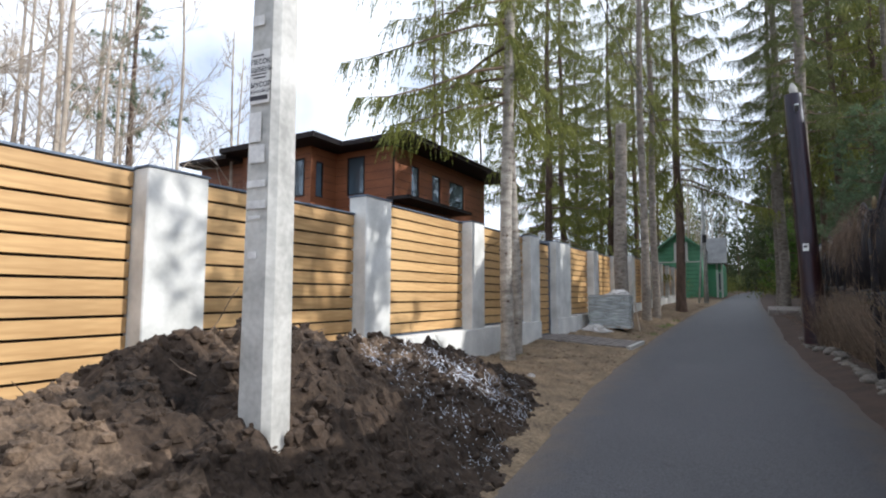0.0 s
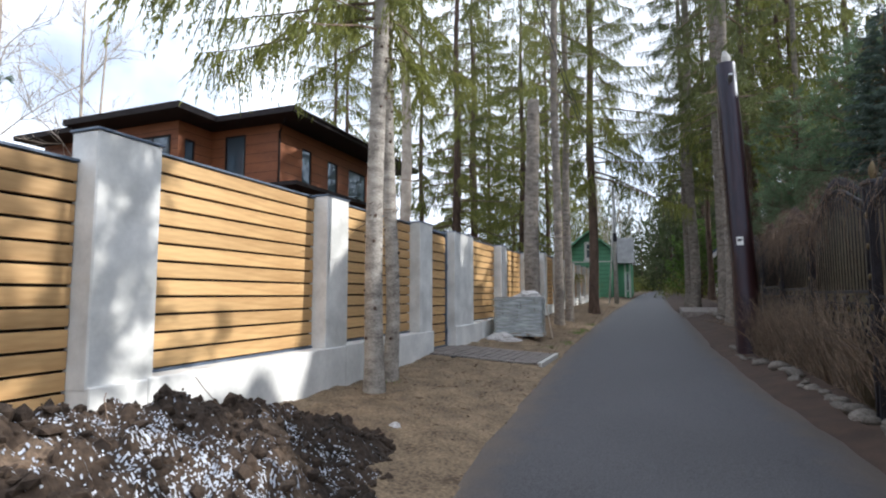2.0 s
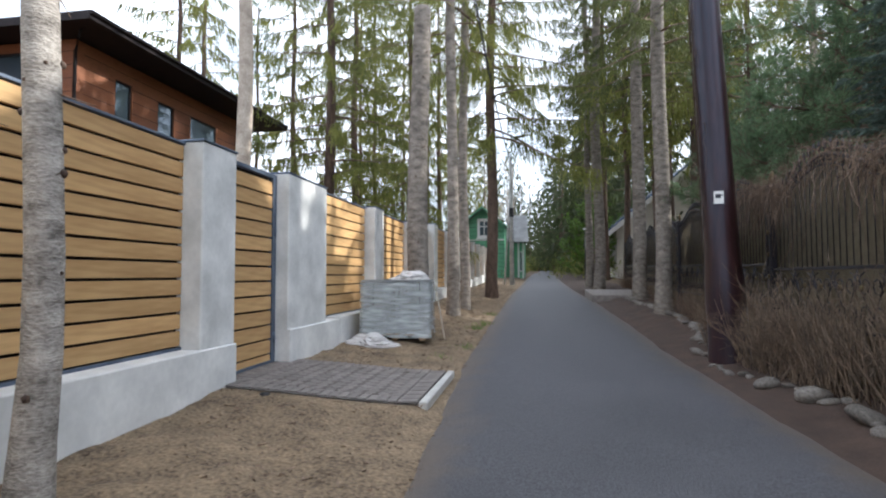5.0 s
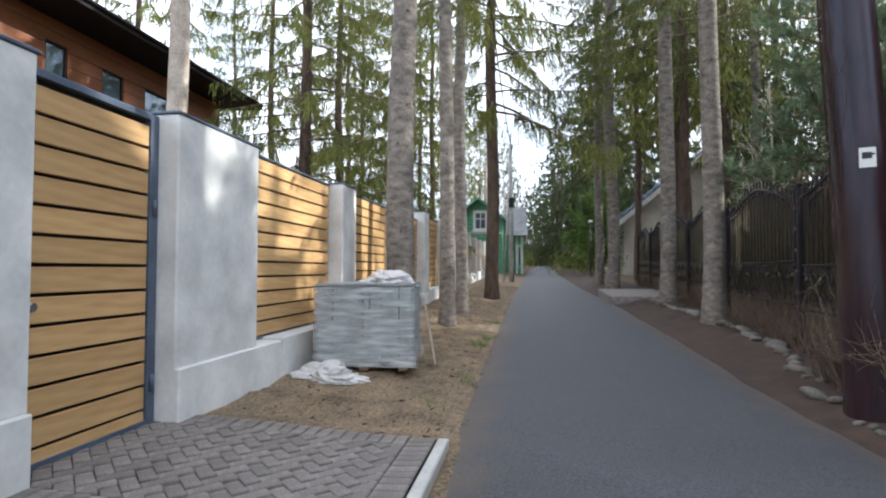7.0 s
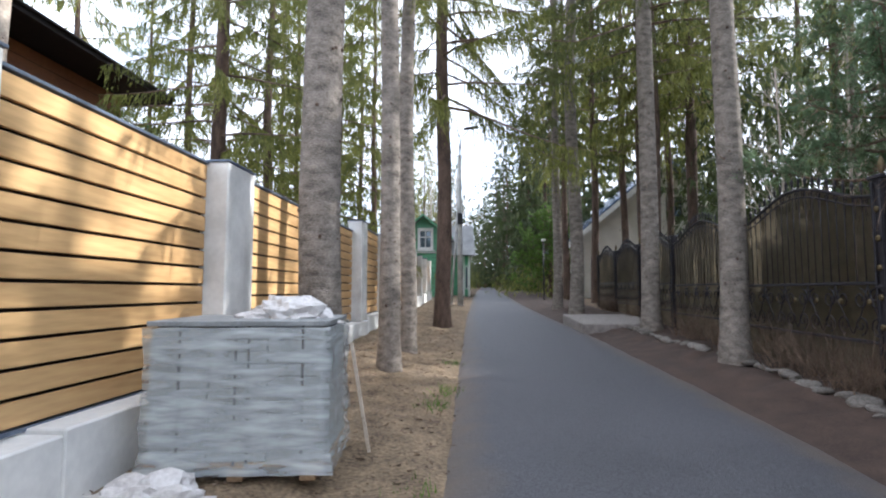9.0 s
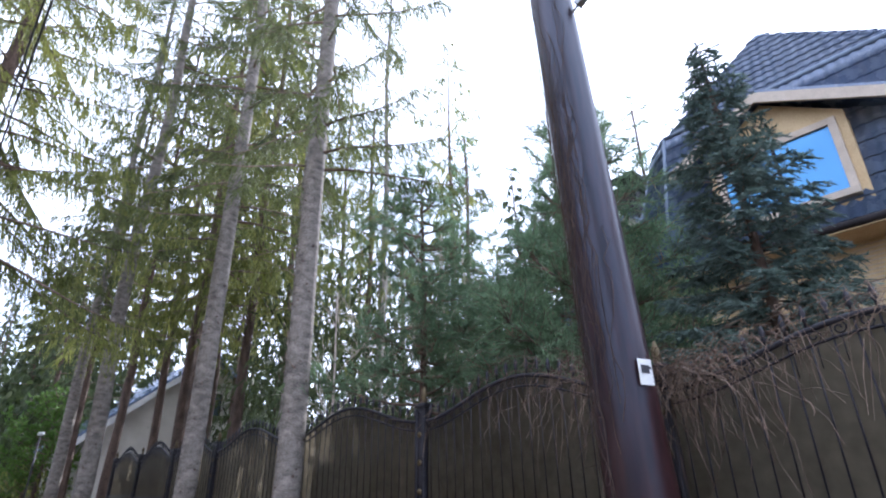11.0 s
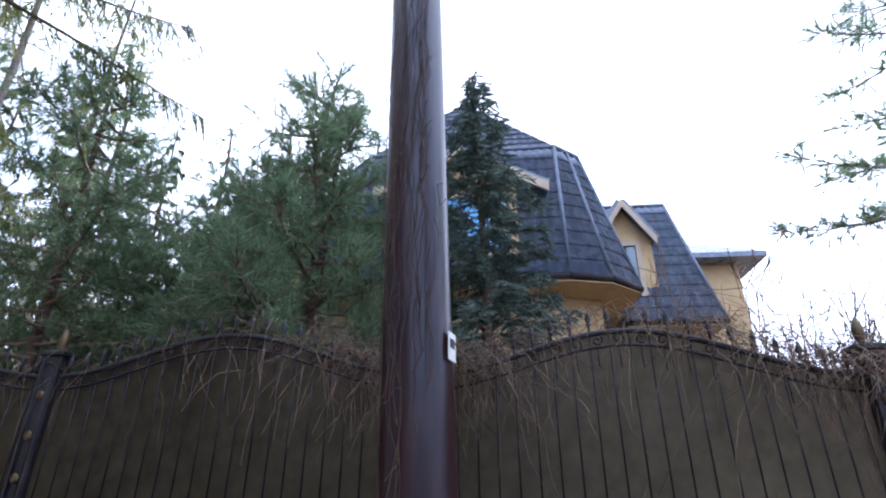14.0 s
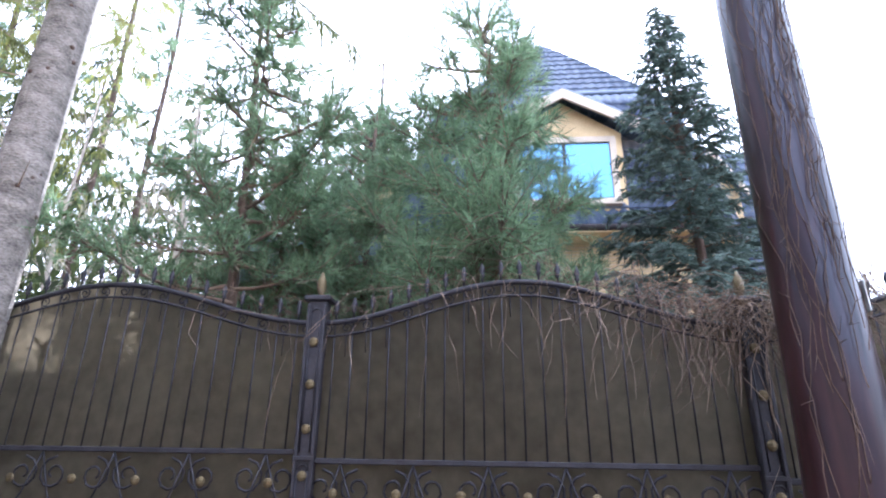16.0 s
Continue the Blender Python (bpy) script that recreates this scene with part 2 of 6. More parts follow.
def dusty_edges(m, colour):
    """Sand and needles blown over both edges of the asphalt, in an uneven band."""
    n, l = m.node_tree.nodes, m.node_tree.links
    b = n["Principled BSDF"]
    src = b.inputs["Base Color"].links[0].from_socket
    at, nz, tc = n.new("ShaderNodeAttribute"), n.new("ShaderNodeTexNoise"), n.new("ShaderNodeTexCoord")
    at.attribute_name = "edge"
    nz.inputs["Scale"].default_value, nz.inputs["Detail"].default_value = 3.0, 8
    l.new(tc.outputs["Object"], nz.inputs["Vector"])
    ad = n.new("ShaderNodeMath")
    ad.operation = "MULTIPLY_ADD"
    ad.inputs[1].default_value = 0.5
    l.new(nz.outputs["Fac"], ad.inputs[0])
    l.new(at.outputs["Fac"], ad.inputs[2])
    rg = n.new("ShaderNodeMapRange")
    rg.inputs["From Min"].default_value, rg.inputs["From Max"].default_value = 0.98, 1.42
    l.new(ad.outputs[0], rg.inputs["Value"])
    mx = n.new("ShaderNodeMixRGB")
    mx.inputs["Color2"].default_value = (*colour, 1)
    l.new(rg.outputs[0], mx.inputs["Fac"])
    l.new(src, mx.inputs["Color1"])
    l.new(mx.outputs[0], b.inputs["Base Color"])


dusty_edges(M_asphalt, (0.135, 0.103, 0.076))


# ---- mesh helpers ----
def part(name, bm, mat, parent=None, label="", smooth=False):
    """One mesh object out of a bmesh or a mesh, under its thing."""
    if isinstance(bm, bmesh.types.BMesh):
        me = bpy.data.meshes.new(name)
        bm.to_mesh(me)
        bm.free()
    else:
        me = bm
    if mat is not None and not me.materials:
        for one in mat if isinstance(mat, (list, tuple)) else (mat,):
            me.materials.append(one)
    if smooth:
        me.polygons.foreach_set("use_smooth", [True] * len(me.polygons))
    ob = new(name, me)
    if parent is not None:
        ob.parent = parent
    if label:
        ob["label"] = label
    return ob


def thing(name, label, category, group="", kind="", at=(0, 0, 0)):
    ob = tagged(new(name), label, category, group, kind)
    ob.location = at
    ob.empty_display_size = 0.2
    return ob


def box(bm, x0, x1, y0, y1, z0, z1, bevel=0.0, mi=0):
    v = [bm.verts.new(p) for p in ((x0, y0, z0), (x1, y0, z0), (x1, y1, z0), (x0, y1, z0), (x0, y0, z1), (x1, y0, z1), (x1, y1, z1), (x0, y1, z1))]
    fs = [bm.faces.new([v[i] for i in f]) for f in ((3, 2, 1, 0), (4, 5, 6, 7), (0, 1, 5, 4), (1, 2, 6, 5), (2, 3, 7, 6), (3, 0, 4, 7))]
    for f in fs:
        f.material_index = mi
    if bevel:
        es = list({e for f in fs for e in f.edges})
        out = bmesh.ops.bevel(bm, geom=es, offset=bevel, segments=1, affect="EDGES")
        for f in out["faces"]:
            f.material_index = mi
    return bm


def boxes(*rows, bevel=0.0):
    bm = bmesh.new()
    for r in rows:
        box(bm, *r, bevel=bevel)
    return bm


def poly(bm, pts, mi=0):
    f = bm.faces.new([bm.verts.new(p) for p in pts])
    f.material_index = mi
    return f


def slab(bm, pts, thick, mi=0):
    """A flat polygon with thickness along its normal (downwards from the given face)."""
    pts = [Vector(p) for p in pts]
    nrm = (pts[1] - pts[0]).cross(pts[2] - pts[0]).normalized()
    a = [bm.verts.new(p) for p in pts]
    b = [bm.verts.new(p - nrm * thick) for p in pts]
    fs = [bm.faces.new(a), bm.faces.new(b[::-1])]
    n = len(pts)
    for i in range(n):
        fs.append(bm.faces.new((a[i], b[i], b[(i + 1) % n], a[(i + 1) % n])))
    for f in fs:
        f.material_index = mi
    return bm


def tube(bm, pts, radii, sides=6, mi=0, caps=True):
    """A tapered tube along points."""
    rings = []
    pts = [Vector(p) for p in pts]
    for i, p in enumerate(pts):
        d = (pts[min(i + 1, len(pts) - 1)] - pts[max(i - 1, 0)]).normalized()
        s = d.cross(Vector((0, 0, 1)) if abs(d.z) < 0.9 else Vector((1, 0, 0))).normalized()
        u = s.cross(d)
        rings.append([bm.verts.new(p + (s * math.cos(2 * math.pi * k / sides) + u * math.sin(2 * math.pi * k / sides)) * radii[i]) for k in range(sides)])
    for a, b in zip(rings, rings[1:]):
        for k in range(sides):
            f = bm.faces.new((a[k], a[(k + 1) % sides], b[(k + 1) % sides], b[k]))
            f.material_index = mi
            f.smooth = True
    if caps:
        bm.faces.new(rings[0][::-1]).material_index = mi
        bm.faces.new(rings[-1]).material_index = mi
    return bm


class Soup:
    """Vertices and faces gathered as arrays, for many small pieces in one mesh."""

    def __init__(self):
        self.v, self.f, self.m, self.t, self.tm, self.n = [], [], [], [], [], 0

    def needles(self, base, way, length, width, rng, mi=0):
        base, way = np.asarray(base, float), np.asarray(way, float)
        k = len(base)
        if not k:
            return
        way = way / np.linalg.norm(way, axis=1, keepdims=True)
        side = np.cross(way, rng.normal(size=(k, 3)))
        side /= np.linalg.norm(side, axis=1, keepdims=True) + 1e-9
        L, W = np.reshape(length, (-1, 1)) * np.ones((k, 1)), np.reshape(width, (-1, 1)) * np.ones((k, 1))
        q = np.stack([base + side * W * 0.5, base + way * L, base - side * W * 0.5], 1)
        self.v.append(q.reshape(-1, 3))
        self.t.append(np.arange(3 * k).reshape(k, 3) + self.n)
        self.tm.append(np.full(k, mi))
        self.n += 3 * k

    def tubes(self, a, b, ra, rb, mi=0):
        """Three-sided tapered sticks from a to b."""
        a, b = np.asarray(a, float), np.asarray(b, float)
        k = len(a)
        if not k:
            return
        d = b - a
        d /= np.linalg.norm(d, axis=1, keepdims=True) + 1e-9
        ref = np.where(np.abs(d[:, 2:3]) < 0.9, [[0, 0, 1.0]], [[1.0, 0, 0]])
        s = np.cross(d, ref)
        s /= np.linalg.norm(s, axis=1, keepdims=True)
        u = np.cross(s, d)
        ra, rb = np.reshape(ra, (-1, 1)) * np.ones((k, 1)), np.reshape(rb, (-1, 1)) * np.ones((k, 1))
        ang = [0, 2.0944, 4.18879]
        ring = [a + (s * math.cos(t) + u * math.sin(t)) * ra for t in ang] + [b + (s * math.cos(t) + u * math.sin(t)) * rb for t in ang]
        self.v.append(np.stack(ring, 1).reshape(-1, 3))
        base = np.arange(k)[:, None] * 6 + self.n
        for i in range(3):
            j = (i + 1) % 3
            self.f.append(np.concatenate([base + i, base + j, base + 3 + j, base + 3 + i], 1))
            self.m.append(np.full(k, mi))
        self.n += 6 * k

    def mesh(self, name):
        me = bpy.data.meshes.new(name)
        v = np.concatenate(self.v)
        f = np.concatenate(self.f) if self.f else np.zeros((0, 4), int)
        t = np.concatenate(self.t) if self.t else np.zeros((0, 3), int)
        m = np.concatenate([*self.m, *self.tm])
        me.vertices.add(len(v))
        me.vertices.foreach_set("co", v.ravel().astype(np.float32))
        me.loops.add(4 * len(f) + 3 * len(t))
        me.loops.foreach_set("vertex_index", np.concatenate([f.ravel(), t.ravel()]).astype(np.int32))
        me.polygons.add(len(f) + len(t))
        me.polygons.foreach_set("loop_start", np.concatenate([np.arange(len(f)) * 4, 4 * len(f) + np.arange(len(t)) * 3]).astype(np.int32))
        me.polygons.foreach_set("material_index", m.astype(np.int32))
        me.update(calc_edges=True)
        return me


# ---- ground ----
GROUND_Y = (-60, -30, 0, 14, 20, 28, 36, 48, 60, 120, 400)
GROUND_Z = (-1.2, -0.8, -0.2, 0.0, 0.22, 0.45, 0.62, 0.93, 1.25, 2.1, 3.0)


def road_z(y):
    return float(np.interp(y, GROUND_Y, GROUND_Z))


def ease(v):
    v = min(max(v, 0), 1)
    return v * v * (3 - 2 * v)


def road_left(y):
    return float(np.interp(y, (-40, 3, 7, 14, 30, 45, 70, 90), (-1.2, -1.5, -1.95, -2.37, -2.4, -2.2, -1.8, -1.0)))


def road_right(y):
    return float(np.interp(y, (-40, 6, 9, 11, 14.4, 16, 20, 26, 32, 45, 70, 90), (1.3, 1.1, 0.98, 0.83, 0.72, 0.6, 0.6, 0.5, 0.3, 0.2, 0.4, 1.2)))


def ground_z(x, y):
    z = road_z(y)
    z += 0.10 * ease((road_left(y) - x) / 1.6) + 0.14 * ease((x - road_right(y) - 0.1) / 0.9)
    return z


def bumps(x, y, size=1.0):
    return noise.fractal((x * size, y * size, 3.1), 0.9, 2.1, 4)


def sheet(xs, ys, zfun):
    bm = bmesh.new()
    grid = [[bm.verts.new((x, y, zfun(x, y))) for x in xs] for y in ys]
    for i in range(len(ys) - 1):
        for j in range(len(xs) - 1):
            bm.faces.new((grid[i][j], grid[i][j + 1], grid[i + 1][j + 1], grid[i + 1][j])).smooth = True
    return bm


def mound_h(x, y):
    """Height of the heap of turned earth over the ground."""
    top = float(np.interp(y, (-1.5, 0, 1.2, 2.6, 3.6, 5.0, 6.3, 7.6), (0.05, 0.42, 0.72, 1.02, 0.86, 0.62, 0.38, 0.0)))
    crest = float(np.interp(y, (0, 2.6, 5, 7), (-3.2, -3.15, -3.3, -3.3)))
    edge = float(np.interp(y, (-1.5, 1, 3.5, 6, 7.6), (-1.7, -1.35, -1.45, -2.0, -2.7)))
    if x > crest:
        k = ease((edge - x) / (edge - crest))
        k = k ** 0.8
    else:
        k = 1 - 0.45 * ease((crest - x) / 1.3)
    return top * k if -1.5 < y < 7.6 else 0.0


def ground_height(x, y):
    z = ground_z(x, y)
    off = max(road_left(y) - x, x - road_right(y), 0)
    z += 0.07 * bumps(x, y, 2.2) * ease(off / 0.8) + 0.35 * bumps(x, y, 0.07) * ease((off - 6) / 12)
    if 11.45 < y < 14.8 and -4.9 < x < -2.3:
        k = ease((y - 11.45) / 0.7) * ease((14.8 - y) / 0.7) * ease((-2.3 - x) / 0.15)
        z += (0.036 + 0.10 * ease((-2.48 - x) / 2.2) - z) * k
        if 12.26 < y < 13.98 and x < -2.42:
            z -= 0.08
    return z - (0.03 if off < 0.1 else 0)


def spread(lo, hi, near_lo, near_hi, fine, grow=1.35):
    out = list(np.arange(near_lo, near_hi + 1e-6, fine))
    s, v = fine, near_lo
    while v > lo:
        s *= grow
        v -= s
        out.insert(0, max(v, lo))
    s, v = fine, near_hi
    while v < hi:
        s *= grow
        v += s
        out.append(min(v, hi))
    return out


bm = sheet(spread(-380, 380, -6.5, 4, 0.18), spread(-200, 400, -3, 34, 0.2), ground_height)
for f in bm.faces:
    c = f.calc_center_median()
    if -2.2 < c.y < 45 and -4.6 < c.x < road_left(c.y) + 0.3:
        f.material_index = 1
    elif -10 < c.y < 60 and road_right(c.y) - 0.3 < c.x < 2.6:
        f.material_index = 2
tagged(part("ground", bm, [M_ground, M_sand, M_redsoil]), "sandy and bare forest ground with fallen needles", "ground", kind="structure")


def road_sheet():
    ys = spread(-60, 110, -4, 34, 0.4)
    bm = bmesh.new()
    rows = []
    edge = bm.verts.layers.float.new("edge")
    for y in ys:
        a, b = road_left(y) + 0.04 * bumps(0.3, y, 1.7), road_right(y) + 0.04 * bumps(7.3, y, 1.7)
        rows.append([bm.verts.new((a + (b - a) * k / 12, y, road_z(y) + 0.012 + 0.02 * (1 - (k / 6 - 1) ** 2) - (0.04 if k in (0, 12) else 0))) for k in range(13)])
    for r in rows:
        for k in range(13):
            r[k][edge] = abs(k / 6 - 1)
    for r, s in zip(rows, rows[1:]):
        for k in range(12):
            bm.faces.new((r[k], r[k + 1], s[k + 1], s[k])).smooth = True
    return bm


tagged(part("road", road_sheet(), M_asphalt), "narrow worn grey asphalt lane", "road", kind="structure")

# ---- board fence with concrete pillars ----
FX = -4.5                                  # front of the pillars
TOP = 2.53


def concrete_block(name, parent, x0, x1, y0, y1, z0, z1):
    bm = boxes((x0, x1, y0, y1, z0, z1), bevel=0.012)
    return part(name, bm, M_concrete, parent)


fence = thing("fence", "long board fence with concrete pillars, plinth and grey caps", "fence", kind="")
PILLARS = [(-3.55, -2.95), (-0.48, 0.12), (2.62, 3.23), (5.68, 6.27), (8.85, 9.38), (11.88, 12.47), (13.72, 15.0), (17.5, 18.13), (20.7, 21.3), (23.8, 24.4),
           (26.9, 27.3), (29.4, 29.8), (32.0, 32.4), (34.6, 35.0), (37.2, 37.6), (39.8, 40.2), (42.4, 42.8)]


def fence_top(y):
    return float(np.interp(y, (-4, 5.5, 5.7, 9, 15, 18, 23.6, 23.8, 35, 45), (2.27, 2.27, 2.5, 2.52, 2.58, 2.6, 2.64, 2.84, 2.93, 3.05)))


def plinth_top(y):
    return float(np.interp(y, (-4, 5.5, 5.7, 9, 16, 24, 45), (0.30, 0.30, 0.53, 0.54, 0.57, 0.75, 1.45)))


for (a, b) in PILLARS:
    z1 = fence_top((a + b) / 2)
    concrete_block("pillar", fence, FX - 0.30, FX, a, b, plinth_top(a) - 0.01, z1)
    part("pillar_cap", boxes((FX - 0.32, FX + 0.012, a - 0.012, b + 0.012, z1, z1 + 0.022), bevel=0.004), M_cap, fence, "thin grey metal cap")
plinth_runs = [(-3.55, 5.68), (5.68, 12.47)] + [(13.72, 24.4), (24.4, 42.8)]
for a, b in plinth_runs:
    cuts = [a] + [c for c in np.arange(math.ceil(a / 3.1) * 3.1, b - 0.5, 3.1) if c > a + 0.5] + [b]
    for c, d in zip(cuts, cuts[1:]):
        bm = boxes((FX - 0.32, FX + 0.035, c + 0.004, d - 0.004, ground_z(FX, c) - 0.45, plinth_top((c + d) / 2)), bevel=0.01)
        part("plinth", bm, M_plinth, fence)

# ---- garden gate and wall openings: see pieces at the end ----


# ---- trees ----
def trunk_mesh(name, rng, height, r0, r1, lean=(0, 0), rings=26, sides=12, knots=30, knot_hi=7.0, flare=0.35):
    bm = bmesh.new()
    hs = [height * (k / rings) ** 1.25 for k in range(rings + 1)]
    ph = rng.random(3) * 6
    loops = []
    for h in hs:
        u = h / height
        r = (r0 + (r1 - r0) * u) * (1 + flare * math.exp(-h / 0.22))
        cx = lean[0] * h + 0.05 * math.sin(h * 0.7 + ph[0]) * min(h, 1)
        cy = lean[1] * h + 0.05 * math.sin(h * 0.55 + ph[1]) * min(h, 1)
        loops.append([bm.verts.new((cx + r * (1 + 0.07 * noise.noise((math.cos(a) * 2, math.sin(a) * 2, h * 1.3 + ph[2]))) * math.cos(a),
                                    cy + r * (1 + 0.07 * noise.noise((math.cos(a) * 2 + 9, math.sin(a) * 2, h * 1.3 + ph[2]))) * math.sin(a), h - (0.25 if h == 0 else 0)))
                      for a in (2 * math.pi * k / sides for k in range(sides))])
    for a, b in zip(loops, loops[1:]):
        for k in range(sides):
            bm.faces.new((a[k], a[(k + 1) % sides], b[(k + 1) % sides], b[k])).smooth = True
    bm.faces.new(loops[-1])
    for _ in range(knots):
        h, a = rng.uniform(0.5, knot_hi), rng.uniform(0, 2 * math.pi)
        r = r0 + (r1 - r0) * h / height
        p = Vector((lean[0] * h + 0.05 * math.sin(h * 0.7 + ph[0]) * min(h, 1) + r * 0.93 * math.cos(a), lean[1] * h + 0.05 * math.sin(h * 0.55 + ph[1]) * min(h, 1) + r * 0.93 * math.sin(a), h))
        w = Vector((math.cos(a), math.sin(a), rng.uniform(-0.2, 0.5)))
        s = rng.uniform(0.009, 0.021)
        tube(bm, [p, p + w * s * 0.9, p + w * s * 1.3], [s * 1.4, s, s * 0.35], 5, 1)
    me = bpy.data.meshes.new(name)
    bm.to_mesh(me)
    bm.free()
    return me


def dead_twigs(soup, rng, lo, hi, r, count, reach=0.7, mi=1):
    h, a = rng.uniform(lo, hi, count), rng.uniform(0, 6.283, count)
    out = np.stack([np.cos(a), np.sin(a), rng.uniform(-0.5, 0.1, count)], 1)
    p = np.stack([np.cos(a) * r, np.sin(a) * r, h], 1)
    q = p + out * rng.uniform(0.15, reach, (count, 1))
    soup.tubes(p, q, 0.008, 0.002, mi)


def spruce_crown(name, rng, height, lo, reach, branches, twigs, needles, droop=0.55, needle=(0.10, 0.030), hang=1.0, r0=0.16, r1=0.03, tip=0.15, power=0.8, face=None, spine=1.5):
    """Drooping boughs with hanging twigs full of needles, and the thin dead sticks below them."""
    s = Soup()
    for i in range(branches):
        u = (i + rng.random()) / branches
        h = lo + (height - lo) * u ** 1.15
        a = i * 2.399 + rng.normal() * 0.35
        l = (reach * (1 - u) ** power + tip) * rng.uniform(0.65, 1.15)
        if face is not None:
            l *= 1 - face[1] * (1 - math.cos(a - radians(face[0]))) / 2
        n = 6
        k = np.linspace(0, 1, n)
        out = np.array([math.cos(a), math.sin(a), 0.0])
        side = np.array([-math.sin(a), math.cos(a), 0.0])
        d = droop * rng.uniform(0.5, 1.3) * (1 - 0.8 * u)
        bend = rng.normal() * 0.12
        pts = np.array([0, 0, h]) + np.outer(k * l, out) + np.outer(bend * l * k ** 2, side)
        pts[:, 2] += l * (0.12 * k - d * k ** 1.4 + 0.35 * d * k ** 3)
        rad = 0.03 * (l / 2.5) * (1 - k) + 0.004
        s.tubes(pts[:-1], pts[1:], rad[:-1], rad[1:], 1)
        m = max(int(twigs * l), 3)
        tk = rng.uniform(0.12, 1, m) ** 0.8
        base = np.stack([np.interp(tk, k, pts[:, c]) for c in range(3)], 1)
        sgn = rng.choice([-1, 1], m)
        tl = (0.16 + 0.5 * hang * rng.random(m)) * (0.55 + 0.45 * np.sin(tk * 2.6)) * min(1.0, 0.5 + l / 2.5)
        way = np.outer(sgn * rng.uniform(0.2, 0.9, m), side) + np.outer(rng.uniform(0.1, 0.7, m), out)
        way[:, 2] = -rng.uniform(0.35, 1.7, m) * hang
        way /= np.linalg.norm(way, axis=1, keepdims=True)
        s.needles(base, way + rng.normal(size=(m, 3)) * 0.08, tl * 1.05, needle[1] * spine, rng, 0)
        for j in range(needles):
            f = (j + rng.random(m)) / needles
            p = base + way * (tl * f)[:, None]
            p[:, 2] -= 0.12 * tl * f ** 2
            w = way + rng.normal(size=(m, 3)) * 0.33
            w[:, 2] -= 0.25 * hang
            s.needles(p, w, needle[0] * rng.uniform(0.7, 1.3, m), needle[1] * rng.uniform(0.7, 1.3, m), rng, 0)
    if lo > 1:
        dead_twigs(s, rng, max(lo * 0.45, 1.5), lo + 2, r0, 14, 0.45)
    return s.mesh(name)


def pine_crown(name, rng, height, lo, reach, branches, tufts, per, needle=(0.13, 0.010), up=0.25):
    """Whorled boughs that end in soft brushes of long needles."""
    s = Soup()
    for i in range(branches):
        u = (i + rng.random()) / branches
        h = lo + (height - lo) * u
        a = i * 2.399 + rng.normal() * 0.4
        l = (reach * (1 - u ** 1.5) + 0.25) * rng.uniform(0.55, 1.15)
        out = np.array([math.cos(a), math.sin(a), 0.0])
        k = np.linspace(0, 1, 5)
        pts = np.array([0, 0, h]) + np.outer(k * l, out)
        pts[:, 2] += l * up * (k ** 1.6) * rng.uniform(0.2, 1.6) - 0.12 * l * k * (1 - k)
        s.tubes(pts[:-1], pts[1:], 0.022 * (1 - k[:-1]) + 0.006, 0.022 * (1 - k[1:]) + 0.005, 1)
        m = max(int(tufts * l), 4)
        tk = rng.uniform(0.18, 1, m) ** 0.75
        base = np.stack([np.interp(tk, k, pts[:, c]) for c in range(3)], 1)
        way = out * 0.5 + rng.normal(size=(m, 3)) * 0.55
        way[:, 2] += 0.35
        way /= np.linalg.norm(way, axis=1, keepdims=True)
        tl = rng.uniform(0.12, 0.42, m)
        tips = base + way * tl[:, None]
        s.tubes(base, tips, 0.006, 0.004, 1)
        for j in range(per):
            f = rng.uniform(0.35, 1.0, m)
            p = base + way * (tl * f)[:, None]
            w = way * 0.8 + rng.normal(size=(m, 3)) * 0.62
            s.needles(p, w, needle[0] * rng.uniform(0.7, 1.2, m), needle[1] * rng.uniform(0.8, 1.3, m), rng, 0)
    return s.mesh(name)


def bare_crown(name, rng, height, lo, reach, limbs, level=3, up=0.9):
    s = Soup()

    def grow(p, d, length, r, depth):
        n = 3
        q = p
        for k in range(n):
            d = d + rng.normal(size=3) * 0.16
            d[2] += 0.05
            d /= np.linalg.norm(d)
            e = q + d * length / n
            s.tubes([q], [e], r * (1 - k / n * 0.5) + 0.003, r * (1 - (k + 1) / n * 0.5) + 0.003, 0)
            q = e
            if depth:
                for _ in range(2 if depth > 1 else 3):
                    w = d + rng.normal(size=3) * 0.5
                    grow(q - d * length / n * rng.random(), w / np.linalg.norm(w), length * rng.uniform(0.35, 0.6), r * 0.45, depth - 1)

    for i in range(limbs):
        u = (i + rng.random()) / limbs
        a = i * 2.399 + rng.normal() * 0.3
        d = np.array([math.cos(a), math.sin(a), up + u])
        grow(np.array([0, 0, lo + (height - lo) * u]), d / np.linalg.norm(d), reach * (1 - 0.65 * u) * rng.uniform(0.7, 1.2), 0.028 * (1 - 0.6 * u), level - 1)
    return s.mesh(name)


def tree(name, label, trunk, crown, mats, x, y, turn=0.0, size=1.0, group="", z=None):
    t = thing(name, label, "tree", group)
    part("trunk", trunk, mats[0], t)
    part("crown", crown, mats[1], t)
    t.matrix_basis = pose(x, y, ground_z(x, y) if z is None else z, 0, 0, turn) @ Matrix.Scale(size, 4)
    return t


def plant(proto, x, y, turn=0.0, size=1.0, label="", z=None):
    c = copy_thing(proto, pose(x, y, ground_z(x, y) - 0.05 if z is None else z, 0, 0, turn))
    c.scale = (size, size, size)
    if label:
        c["label"] = label
    return c


R = np.random.default_rng
NEEDLE = [M_needle, M_twig]
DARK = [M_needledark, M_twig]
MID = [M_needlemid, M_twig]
GROUP = "spruces along the lane"
